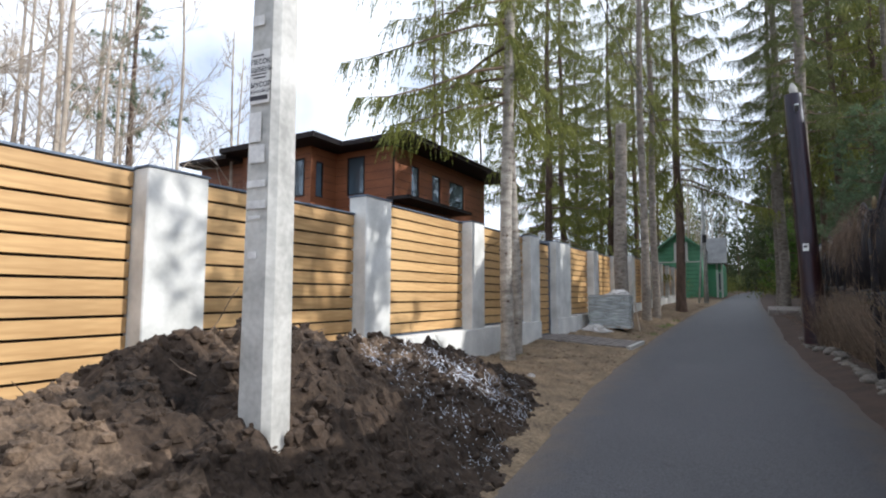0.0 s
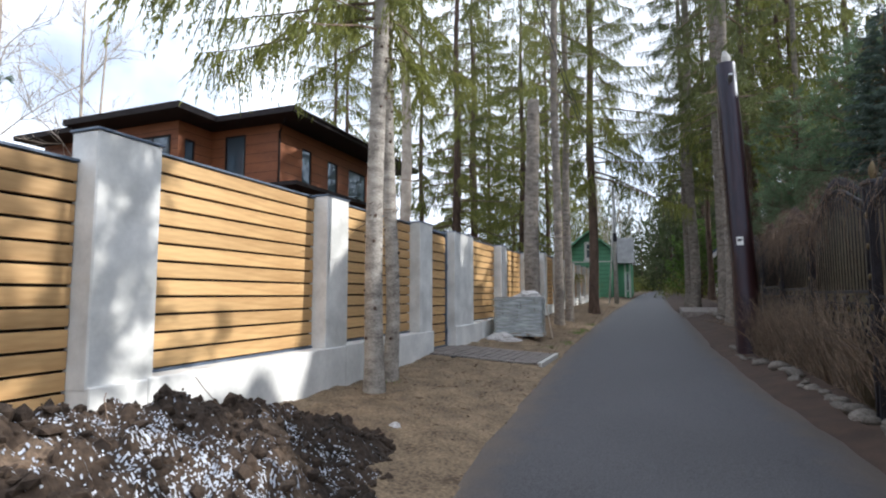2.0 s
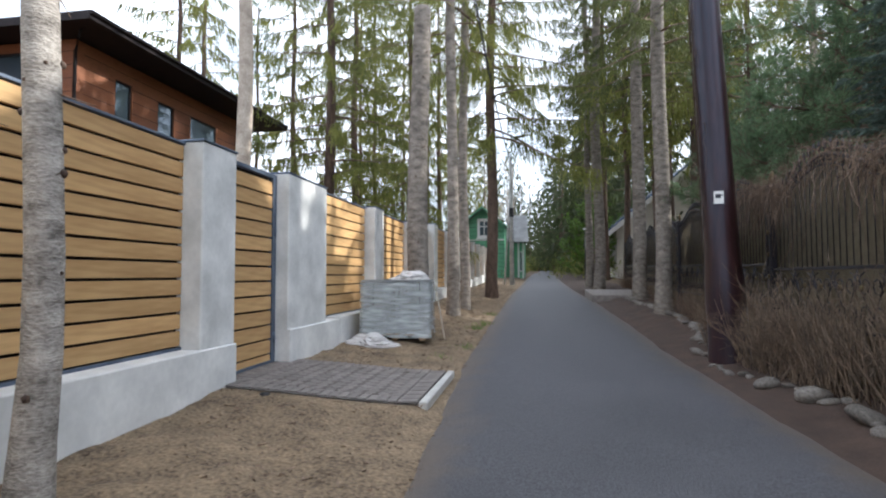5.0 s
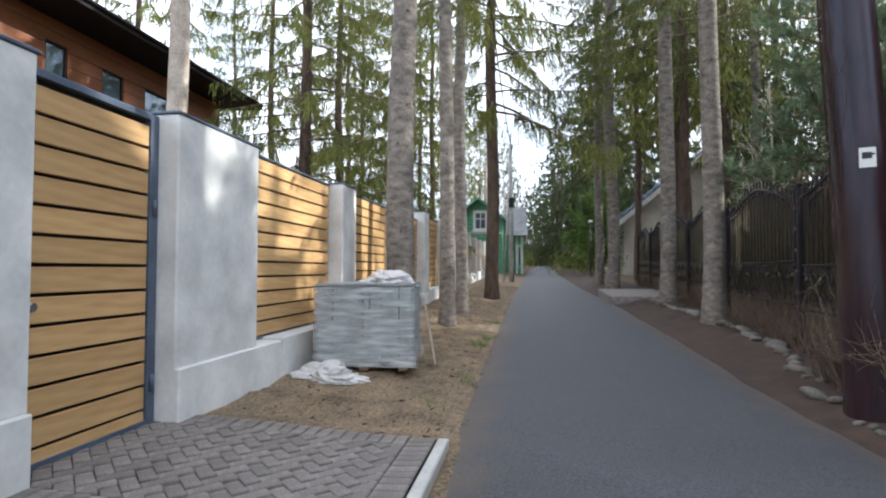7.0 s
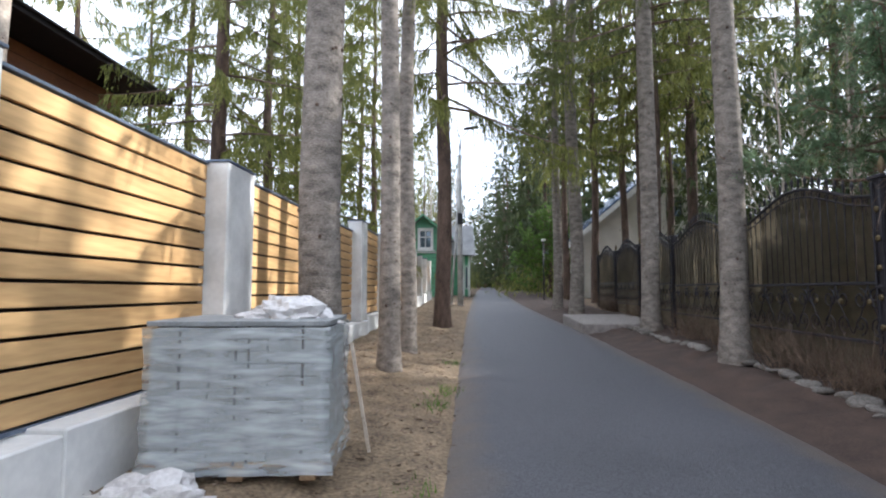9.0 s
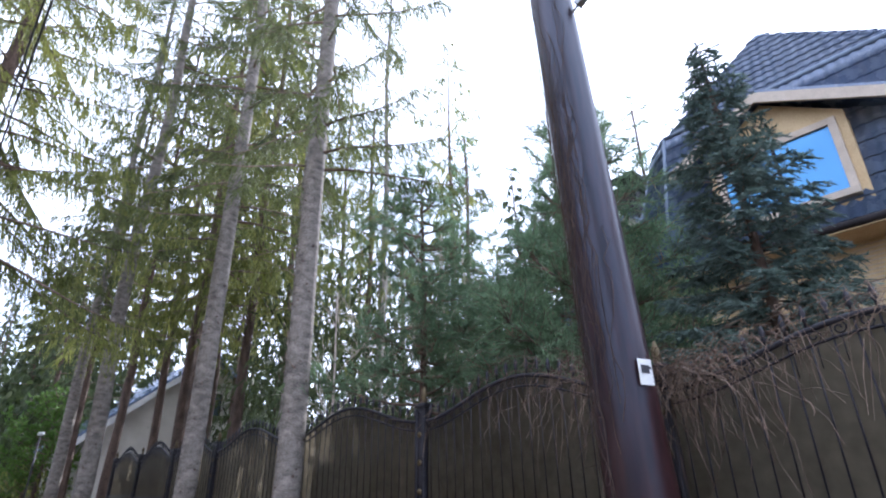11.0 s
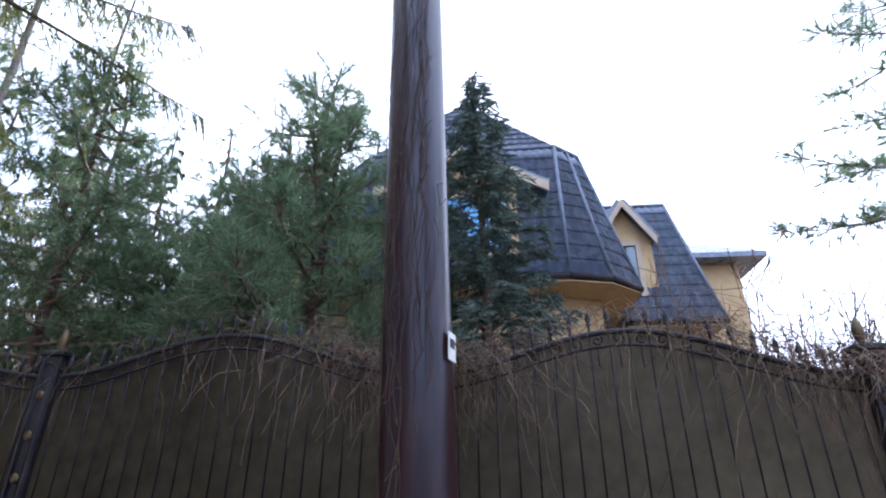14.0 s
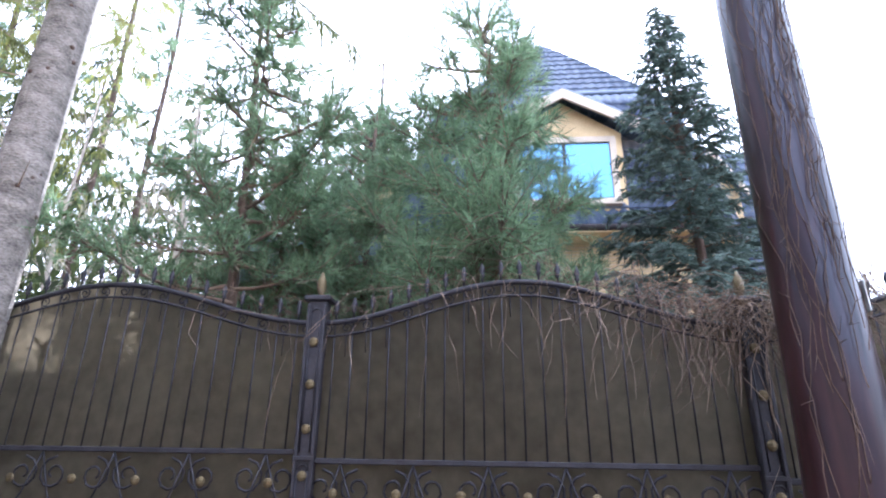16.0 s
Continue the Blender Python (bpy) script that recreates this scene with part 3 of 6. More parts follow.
# a pair of slim trunks that lean out of one root beside the sandy verge
pair_a = tree("spruce", "slim spruce with pale scarred trunk and hanging green boughs", trunk_mesh("pair_trunk", R(1), 22, 0.118, 0.03, (0.004, 0.0), knots=60),
              spruce_crown("pair_crown", R(11), 22, 4.3, 2.75, 84, 36, 11, spine=0.5, droop=0.72, needle=(0.085, 0.024), hang=1.3, r0=0.11, tip=0.4, power=0.5, face=(186, 0.82)), [[M_barkpale, M_barkdark], NEEDLE], -3.84, 8.95, 0, group=GROUP)
pair_b = tree("spruce", "slim spruce trunk with many knots, twin of its neighbour", trunk_mesh("pair_trunk_b", R(2), 20, 0.10, 0.03, (-0.008, 0.012), knots=50),
              spruce_crown("pair_crown_b", R(12), 20, 4.7, 2.3, 66, 36, 11, spine=0.5, droop=0.65, needle=(0.085, 0.024), hang=1.3, r0=0.09, tip=0.4, power=0.45, face=(165, 0.7)), [[M_barkpale, M_barkdark], NEEDLE], -3.97, 9.62, 0, group=GROUP)
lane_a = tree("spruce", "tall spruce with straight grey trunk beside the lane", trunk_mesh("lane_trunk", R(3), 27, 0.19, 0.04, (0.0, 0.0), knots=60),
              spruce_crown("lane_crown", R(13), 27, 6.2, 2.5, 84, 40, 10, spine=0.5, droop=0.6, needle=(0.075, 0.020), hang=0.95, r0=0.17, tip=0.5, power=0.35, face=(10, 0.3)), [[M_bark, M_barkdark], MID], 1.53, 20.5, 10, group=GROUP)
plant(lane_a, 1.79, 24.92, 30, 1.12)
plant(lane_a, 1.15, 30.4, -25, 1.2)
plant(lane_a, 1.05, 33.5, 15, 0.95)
lane_b = tree("spruce", "tall spruce with dark brown trunk and green hanging boughs", trunk_mesh("lane_trunk_b", R(4), 26, 0.21, 0.04, (0.003, 0.0), knots=40),
              spruce_crown("lane_crown_b", R(14), 26, 5.8, 3.5, 108, 34, 12, spine=0.6, droop=0.7, needle=(0.09, 0.027), hang=1.8, r0=0.19, tip=0.5, power=0.35, face=(0, 0.5)), [M_barkdark, NEEDLE], -2.97, 26.8, 0, group=GROUP)
lane_c = tree("spruce", "slender spruce with flaking pale bark", trunk_mesh("lane_trunk_c", R(5), 25, 0.15, 0.035, (0.002, 0.004), knots=60),
              spruce_crown("lane_crown_c", R(15), 25, 6.6, 1.9, 70, 28, 11, spine=0.4, droop=0.6, needle=(0.08, 0.022), hang=1.4, r0=0.13, tip=0.4, power=0.4), [[M_bark, M_barkdark], NEEDLE], -3.32, 19.93, 60, group=GROUP)
plant(lane_c, -3.30, 21.9, 200, 0.97)
# a topped trunk, cut flat
snag = thing("tree_stump", "tall bare spruce trunk cut flat at its top", "stump")
part("trunk", trunk_mesh("snag_trunk", R(6), 6.55, 0.235, 0.175, (0.003, 0.0), knots=50, knot_hi=6.3), [M_bark, M_barkdark], snag)
snag.location = (-3.71, 18.0, ground_z(-3.71, 18.0))
# trees behind the board fence
inner = thing("tree_stump", "pale bare trunk rising behind the board fence", "tree")
part("trunk", trunk_mesh("inner_trunk", R(7), 11, 0.20, 0.12, (0.0, 0.0), knots=30), M_birch, inner)
inner.location = (-7.9, 18.4, ground_z(-7.9, 18.4))
garden = tree("spruce", "broad old spruce with drooping green boughs behind the fence", trunk_mesh("garden_trunk", R(8), 22, 0.24, 0.04, knots=20),
              spruce_crown("garden_crown", R(16), 22, 2.8, 3.4, 84, 25, 8, spine=0.8, droop=0.6, needle=(0.12, 0.036), hang=1.6, r0=0.2, tip=0.5, power=0.45), [M_barkdark, NEEDLE], -9.2, 27.0, 0, group="garden spruces")
plant(garden, -7.4, 33.0, 100, 0.9)
plant(garden, -11.5, 36.5, 200, 1.1)

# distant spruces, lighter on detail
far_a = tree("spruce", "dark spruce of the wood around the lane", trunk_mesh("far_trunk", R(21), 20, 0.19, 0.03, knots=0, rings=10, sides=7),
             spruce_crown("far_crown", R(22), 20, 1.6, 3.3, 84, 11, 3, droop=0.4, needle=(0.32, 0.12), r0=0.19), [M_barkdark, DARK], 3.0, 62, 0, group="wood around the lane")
far_b = tree("spruce", "tall sunlit spruce of the wood around the lane", trunk_mesh("far_trunk_b", R(23), 27, 0.20, 0.03, knots=0, rings=10, sides=7),
             spruce_crown("far_crown_b", R(24), 27, 7.6, 2.7, 76, 12, 4, droop=0.6, needle=(0.17, 0.05), hang=1.6, r0=0.19, tip=0.4, power=0.45), [M_barkdark, NEEDLE], -8, 44, 0, group="wood around the lane")
far_pine = tree("pine", "pine with orange-brown trunk and loose crown", trunk_mesh("pine_trunk", R(25), 17, 0.16, 0.05, knots=0, rings=10, sides=7),
                pine_crown("far_pine_crown", R(26), 17.5, 7.5, 2.0, 36, 13, 16, needle=(0.19, 0.026)), [M_barkdark, [M_pine, M_twig]], -23, 13, 0, group="pines beyond the gardens")
bare = tree("bare_tree", "leafless pale tree with fine twigs", trunk_mesh("bare_trunk", R(27), 14, 0.105, 0.03, (0.02, 0.0), knots=0, rings=12, sides=7),
            bare_crown("bare_crown", R(28), 13, 3.5, 3.6, 7), [M_birch, [M_paletwig]], -20.5, 10.5, 0, group="leafless trees")
SPOTS = [(-19, 8.5, 15, 1.2), (-27, 12, 75, 1.3), (-24, 8, 145, 1.25), (-20, 3.5, 260, 1.1), (-31, 12, 330, 1.4), (-34, 14, 45, 1.4), (-22.5, 12, 25, 1.1), (-18.5, 6.0, 30, 1.1), (-23, 10, 120, 1.3), (-26, 8, 220, 1.35), (-21, 14, 300, 1.05), (-29, 14.5, 60, 1.4), (-33, 18, 10, 1.4), (-25, 5, 80, 1.3), (-30, 9, 170, 1.4), (-22, 7.5, 40, 1.0), (-25, 14, 90, 1.15), (-28, 11, 10, 1.2), (-24, 19, 160, 1.1), (-30, 24, 20, 1.2), (-5.8, 58, 10, 0.9), (-4.2, 63, 200, 0.85), (-3.4, 56, 100, 0.7)]
for x, y, a, s in SPOTS:
    plant(bare, x, y, a, s)
for x, y, a, s in [(-20, 41, 30, 1.1), (9.0, 29.5, 10, 0.95), (12, 27, 210, 0.9), (14.5, 20.5, 60, 0.85), (17, 26, 140, 0.95), (18, 19.5, 300, 0.95), (16.5, 23, 200, 0.9), (21, 21.5, 20, 1.0), (20, 18, 130, 0.9), (23, 19, 70, 1.05), (25, 22, 10, 1.1)]:
    plant(far_pine, x, y, a, s)
rng = R(77)
for x, y, s in [(3.6, 56, 1.0), (1.6, 78, 0.95), (4.5, 70, 1.1), (-3.5, 84, 0.6), (2.6, 88, 0.9), (7.5, 60, 1.0), (6.2, 50, 0.95), (9, 54, 1.05), (-0.2, 100, 0.75), (-4.5, 90, 0.6), (4.6, 80, 1.2),
                (13, 48, 1.0), (17, 42, 1.0), (20, 36, 1.05), (24, 30, 1.0), (13.5, 57, 1.1), (5.2, 64, 1.15), (1.6, 72, 0.8), (0.9, 83, 0.9), (-2.6, 105, 0.7), (2.2, 98, 0.8), (-5.5, 104, 0.7), (5.5, 96, 1.0), (-8, 96, 0.7), (8.5, 76, 1.0), (-1.2, 108, 0.7), (1, 112, 0.75)]:
    plant(far_a, x, y, rng.uniform(0, 360), s)
for x, y, s in [(-10, 50, 1.0), (-9, 62, 0.8), (-7.5, 72, 0.7), (-12, 42, 0.95), (-15, 36, 1.0), (-15, 48, 1.0), (-18, 30, 0.9), (-22, 38, 1.1), (-10.5, 68, 1.0), (-8, 84, 0.7), (-14, 58, 1.0),
                (6.0, 33, 1.05), (8.0, 41, 1.05), (5.4, 40, 1.0), (9.5, 37, 1.1), (13, 38, 1.0), (5.0, 30.5, 0.9), (16, 32, 1.0)]:
    plant(far_b, x, y, rng.uniform(0, 360), s)
for x, y, s in [(4.9, 27.4, 1.0), (8.0, 27.2, 0.95)]:
    plant(lane_c, x, y, rng.uniform(0, 360), s)
for x, y, s in [(13.5, 33, 0.85), (19, 30, 0.9), (23, 24.5, 0.8), (10.5, 44.5, 0.9)]:
    plant(far_a, x, y, rng.uniform(0, 360), s)
for x, y, s in [(3.3, 29.0, 0.95), (4.3, 33.5, 1.0), (3.5, 38.0, 0.95), (2.9, 42.5, 1.0), (5.4, 36.5, 1.05)]:
    plant(far_b, x, y, rng.uniform(0, 360), s)
# thin pale trees and young growth behind the iron fence
for x, y, a, s in [(4.4, 20.6, 10, 0.42), (5.6, 21.6, 80, 0.5), (6.6, 20.2, 150, 0.38), (7.2, 22.6, 220, 0.5), (5.0, 23.2, 290, 0.45), (8.4, 20.8, 30, 0.4), (3.4, 22.4, 110, 0.36), (9.5, 22.0, 200, 0.5)]:
    plant(bare, x, y, a, s, "thin leafless young tree behind the iron fence")
twiggy = thing("bare_shrub", "tall leafless garden shrub of fine grey twigs", "shrub", "garden shrubs")
part("crown", bare_crown("shrub_crown", R(72), 2.2, 0.2, 4.2, 14, 3, 1.5), M_twig, twiggy)
twiggy.matrix_basis = pose(5.0, 10.7, ground_z(5.0, 10.7)) @ Matrix.Scale(0.8, 4)
for x, y, a, s in [(5.9, 9.9, 130, 0.85), (4.3, 9.9, 250, 0.72), (7.0, 10.6, 70, 0.9), (6.4, 8.6, 310, 0.85)]:
    plant(twiggy, x, y, a, s)
# the wood behind the walker
for x, y, s in [(8, -14, 0.9), (-6, -14, 0.9), (-12, -8, 1.0), (2, -24, 1.0), (-4, -26, 1.0)] :
    plant(far_b, x, y, rng.uniform(0, 360), s)

# conifers in the garden behind the iron fence
soft = tree("pine", "bushy young pine with soft grey-green needles", trunk_mesh("soft_trunk", R(31), 4.9, 0.07, 0.015, (0.02, -0.03), knots=0, rings=10, sides=8),
            pine_crown("soft_crown", R(32), 5.0, 1.3, 1.2, 64, 36, 28, needle=(0.15, 0.009), up=0.3), [M_barkdark, [M_pine, M_twig]], 3.95, 16.9, 0, 1.32, group="garden pines")
thin = tree("pine", "slim pine with bare lower trunk and sparse tufts", trunk_mesh("thin_trunk", R(37), 6.2, 0.085, 0.02, (0.02, 0.03), knots=0, rings=10, sides=8),
            pine_crown("thin_crown", R(38), 6.3, 2.3, 1.25, 44, 30, 27, needle=(0.14, 0.011), up=0.2), [M_barkdark, [M_pine, M_twig]], 3.0, 19.4, 0, group="garden pines")
plant(thin, 5.2, 18.6, 140, 0.95)
plant(thin, 7.0, 19.2, 250, 1.15)
blue = tree("spruce", "dense blue-grey spruce before the mansion", trunk_mesh("blue_trunk", R(33), 6.3, 0.09, 0.015, knots=0, rings=10, sides=8),
            spruce_crown("blue_crown", R(34), 6.45, 0.7, 1.5, 290, 50, 9, droop=0.2, needle=(0.06, 0.018), hang=0.2, r0=0.1, tip=0.06, power=0.82), [M_barkdark, [M_bluespruce, M_twig]], 3.55, 14.8, 0, group="garden spruces")
edge_pine = tree("pine", "pine whose long boughs reach out over the iron fence", trunk_mesh("edge_trunk", R(35), 9.2, 0.11, 0.03, knots=0, rings=12, sides=8),
                 pine_crown("edge_crown", R(36), 9.6, 5.3, 2.4, 36, 28, 24, needle=(0.12, 0.012)), [M_barkdark, [M_pine, M_twig]], 4.85, 7.9, 40, group="garden pines")
# never in view: added only for the dappled shade on the board fence
shady = tree("pine", "unseen slim pine added to dapple the board fence with shade", trunk_mesh("shady_trunk", R(39), 9.6, 0.055, 0.015, knots=0, rings=10, sides=7),
             pine_crown("shady_crown", R(40), 10, 4.4, 2.0, 34, 11, 12, needle=(0.20, 0.035)), [M_barkdark, [M_pine, M_twig]], 5.0, 6.6, 0, group="garden pines")
plant(soft, 4.7, 19.5, 140, 1.0)


def thicket(name, label, rng, spots, mat, leaf=(1.1, 0.32), loose=1.0):
    """The closed edge of the far wood: overlapping hanging sprays with an uneven skyline."""
    s = Soup()
    for (xa, ya), (xb, yb), high, n in spots:
        u = rng.random(n)
        x, y = xa + (xb - xa) * u + rng.normal(size=n) * 1.2 * loose, ya + (yb - ya) * u + rng.normal(size=n) * 2.0 * loose
        sky = np.array([high * (0.62 + 0.5 * noise.noise((p * 0.22, q * 0.22, 4.0)) + 0.25 * noise.noise((p * 0.9, q * 0.9, 1.0))) for p, q in zip(x, y)])
        z = np.array([ground_z(p, q) for p, q in zip(x, y)]) + sky * rng.random(n) ** 0.9 + 0.1
        w = rng.normal(size=(n, 3)) * 0.5
        w[:, 2] -= 1.0
        s.needles(np.stack([x, y, z], 1), w, leaf[0] * rng.uniform(0.5, 1.4, n), leaf[1] * rng.uniform(0.6, 1.5, n), rng)
    return tagged(part(name, s.mesh(name), mat), label, "wood", kind="stuff")


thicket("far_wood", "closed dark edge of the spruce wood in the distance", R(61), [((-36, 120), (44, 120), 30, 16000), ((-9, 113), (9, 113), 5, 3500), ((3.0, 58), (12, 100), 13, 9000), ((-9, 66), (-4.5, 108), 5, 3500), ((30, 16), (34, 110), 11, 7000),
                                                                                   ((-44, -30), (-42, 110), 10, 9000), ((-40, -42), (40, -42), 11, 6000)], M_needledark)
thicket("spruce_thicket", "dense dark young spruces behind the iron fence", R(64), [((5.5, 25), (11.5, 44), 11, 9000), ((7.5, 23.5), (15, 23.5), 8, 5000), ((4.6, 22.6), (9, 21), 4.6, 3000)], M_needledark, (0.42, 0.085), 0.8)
thicket("undergrowth", "olive and brown undergrowth along the edge of the wood", R(62), [((-5.5, 58), (-3.2, 92), 2.6, 3500), ((2.2, 44), (2.8, 80), 2.4, 3000), ((11, 24), (24, 19), 3.0, 3500), ((-9, 22), (-6.5, 46), 2.0, 2500)], M_needle, (0.3, 0.07))

thicket("brushwood", "brown dry brushwood behind the iron fence", R(63), [((3.7, 19.0), (4.4, 26), 2.9, 4000), ((5, 22), (12, 20), 3.2, 4000)], M_twig, (0.42, 0.012), 0.2)
olive = tree("bush", "large rounded olive bush beside the lane", trunk_mesh("bush_trunk", R(41), 3.0, 0.12, 0.03, knots=0, rings=6, sides=6),
             pine_crown("bush_crown", R(42), 5.4, 0.4, 2.3, 70, 12, 9, needle=(0.22, 0.07), up=0.7), [M_barkdark, [M_grass, M_twig]], 2.6, 46.5, 0)
post_lamp = thing("garden_lamp", "thin garden lamp post with small pale head", "lamp")
part("pole", tube(bmesh.new(), [(1.5, 41, 0.6), (1.5, 41, 3.95)], [0.035, 0.03], 8), M_iron, post_lamp)
part("head", boxes((1.4, 1.6, 40.85, 41.15, 3.95, 4.07), bevel=0.03), M_white, post_lamp)

# ---- brown timber house behind the board fence ----
HX1, HY, HZ = -15.0, 21.15, 8.4
BAY_X, BAY_Y = -18.6, 19.3               # the projecting bay
house = thing("house", "two-storey house with red-brown cladding and dark flat eaves", "house")
gz_h = 0.2


def wall_with_holes(bm, axis, at, lo, hi, z0, z1, holes, thick):
    """A wall along x (axis 'x', at y) or along y (axis 'y', at x) with rectangular openings (lo, hi, z0, z1)."""
    us = sorted({lo, hi, *[h[0] for h in holes], *[h[1] for h in holes]})
    vs = sorted({z0, z1, *[h[2] for h in holes], *[h[3] for h in holes]})
    for a, b in zip(us, us[1:]):
        for c, d in zip(vs, vs[1:]):
            mu, mv = (a + b) / 2, (c + d) / 2
            if any(h[0] < mu < h[1] and h[2] < mv < h[3] for h in holes):
                continue
            if axis == "x":
                box(bm, a, b, at, at + thick, c, d)
            else:
                box(bm, at, at + thick, a, b, c, d)
    bmesh.ops.remove_doubles(bm, verts=bm.verts, dist=0.0005)
    return bm


def window(parent, axis, at, a, b, z0, z1, frame_mat, glass, depth=0.08, bars=(0.5,), fw=0.07):
    """Frame, bars and pane in an opening."""
    w = part("window", boxes(*([(a, a + fw, at - 0.02, at + depth, z0, z1), (b - fw, b, at - 0.02, at + depth, z0, z1), (a + fw, b - fw, at - 0.02, at + depth, z0, z0 + fw), (a + fw, b - fw, at - 0.02, at + depth, z1 - fw, z1)] if axis == "x"
                               else [(at - 0.02, at + depth, a, a + fw, z0, z1), (at - 0.02, at + depth, b - fw, b, z0, z1), (at - 0.02, at + depth, a + fw, b - fw, z0, z0 + fw), (at - 0.02, at + depth, a + fw, b - fw, z1 - fw, z1)])),
             frame_mat, parent)
    rows = (a + fw, b - fw, at + 0.03, at + 0.045, z0 + fw, z1 - fw) if axis == "x" else (at + 0.03, at + 0.045, a + fw, b - fw, z0 + fw, z1 - fw)
    part("pane", boxes(rows), glass, w)
    for k in bars:
        c = a + (b - a) * k
        part("glazing_bar", boxes((c - 0.025, c + 0.025, at, at + 0.028, z0 + fw, z1 - fw) if axis == "x" else (at, at + 0.028, c - 0.025, c + 0.025, z0 + fw, z1 - fw)), frame_mat, w)
    return w


def clad_wall(axis, at, lo, hi, holes, thick=0.3):
    """One clad wall with board joints, and dark framed windows in its openings."""
    part("wall", wall_with_holes(bmesh.new(), axis, at if axis == "x" else at - thick, lo, hi, gz_h, HZ, holes, thick), M_brownclad, house)
    for k in range(14):
        z = 2.7 + k * 0.41
        cuts = sorted([lo, hi] + [e for h in holes if h[2] < z < h[3] for e in h[:2]])
        for u, v in zip(cuts[::2], cuts[1::2]):
            part("cladding_joint", boxes((u, v, at - 0.006, at - 0.001, z, z + 0.014) if axis == "x" else (at + 0.001, at + 0.006, u, v, z, z + 0.014)), M_darkroof, house)
    for h in holes:
        window(house, axis, at if axis == "x" else at - 0.12, *h, M_darkroof, M_glass, bars=() if h[1] - h[0] < 1.15 else (0.45,))


clad_wall("x", HY, BAY_X, HX1, [(-17.85, -16.75, 6.15, 8.1)])
clad_wall("y", HX1, HY + 0.3, 31, [(22.75, 23.5, 5.9, 7.75), (24.8, 25.7, 5.9, 7.65), (26.7, 28.5, 5.9, 7.65)])
clad_wall("x", BAY_Y, -23.2, BAY_X, [(-20.9, -19.0, 5.95, 7.85)])
clad_wall("y", BAY_X, BAY_Y + 0.3, HY, [(19.65, 20.2, 5.95, 7.75)])
clad_wall("x", 19.6, -27.0, -23.5, [])
for side_wall in ((-23.5, -23.2, BAY_Y, 31, gz_h, HZ), (-27.0, HX1, 31, 31.3, gz_h, HZ), (-27.3, -27.0, 19.6, 31.3, gz_h, HZ)):
    part("wall", boxes(side_wall), M_brownclad, house)
part("downpipe", tube(bmesh.new(), [(HX1 + 0.06, HY - 0.06, gz_h), (HX1 + 0.06, HY - 0.06, 8.0), (HX1 + 0.75, HY - 0.6, 8.34)], [0.05, 0.05, 0.05], 8), M_darkroof, house)


def hip_roof(bm, x0, x1, y0, y1, z0, z1, thick=0.22):
    """A low hipped roof with a boxed eave."""
    box(bm, x0, x1, y0, y1, z0, z0 + thick)
    k = min(x1 - x0, y1 - y0) / 2
    a = [(x0, y0), (x1, y0), (x1, y1), (x0, y1)]
    if x1 - x0 > y1 - y0:
        r = [(x0 + k, (y0 + y1) / 2), (x1 - k, (y0 + y1) / 2)]
        faces = [(a[0], a[1], r[1], r[0]), (a[1], a[2], r[1]), (a[2], a[3], r[0], r[1]), (a[3], a[0], r[0])]
    else:
        r = [((x0 + x1) / 2, y0 + k), ((x0 + x1) / 2, y1 - k)]
        faces = [(a[0], a[1], r[0]), (a[1], a[2], r[1], r[0]), (a[2], a[3], r[1]), (a[3], a[0], r[0], r[1])]
    for f in faces:
        poly(bm, [(*p, z0 + thick + 0.004 if p in a else z1) for p in f])
    return bm


part("roof", hip_roof(bmesh.new(), -18.9, -13.55, 20.1, 32.2, 8.42, 9.35, 0.24), M_darkroof, house)
part("roof", hip_roof(bmesh.new(), -23.95, -17.4, 18.15, 32.3, 8.43, 9.4, 0.26), M_darkroof, house)
part("roof", hip_roof(bmesh.new(), -27.6, -23.7, 18.4, 32.1, 8.22, 8.9, 0.22), M_darkroof, house)
part("gutter", tube(bmesh.new(), [(-13.5, 20.1, 8.6), (-13.5, 32.2, 8.6)], [0.06, 0.06], 8), M_darkroof, house)
part("porch_roof", boxes((HX1, HX1 + 1.3, 20.6, 27, 5.62, 5.78)), M_darkroof, house)

# ---- green wooden house down the lane ----
green = thing("house", "small green board house with grey roof and white window trim", "house")
GY, GZ = 48.0, 0.9
part("wall", boxes((-7.05, -3.75, GY, GY + 0.2, GZ, 4.9)), M_green, green)
bm = bmesh.new()
slab(bm, [(-7.05, GY, 4.9), (-3.75, GY, 4.9), (-5.4, GY, 6.2)], 0.2)
part("gable", bm, M_green, green)
for side_wall in ((-3.95, -3.75, GY + 0.2, 57, GZ, 4.9), (-7.05, -6.85, GY + 0.2, 57, GZ, 4.9), (-6.85, -3.95, 56.8, 57, GZ, 4.9), (-3.75, -2.4, 50.0, 57, GZ, 3.85)):
    part("wall", boxes(side_wall), M_green, green)
for k in range(15):
    z = GZ + 0.3 + k * 0.33
    if z < 5.2:
        part("board_joint", boxes((-7.05 + max(z - 4.85, 0) * 1.3, -3.75 - max(z - 4.85, 0) * 1.3, GY - 0.008, GY - 0.001, z, z + 0.02)), M_darkroof, green)
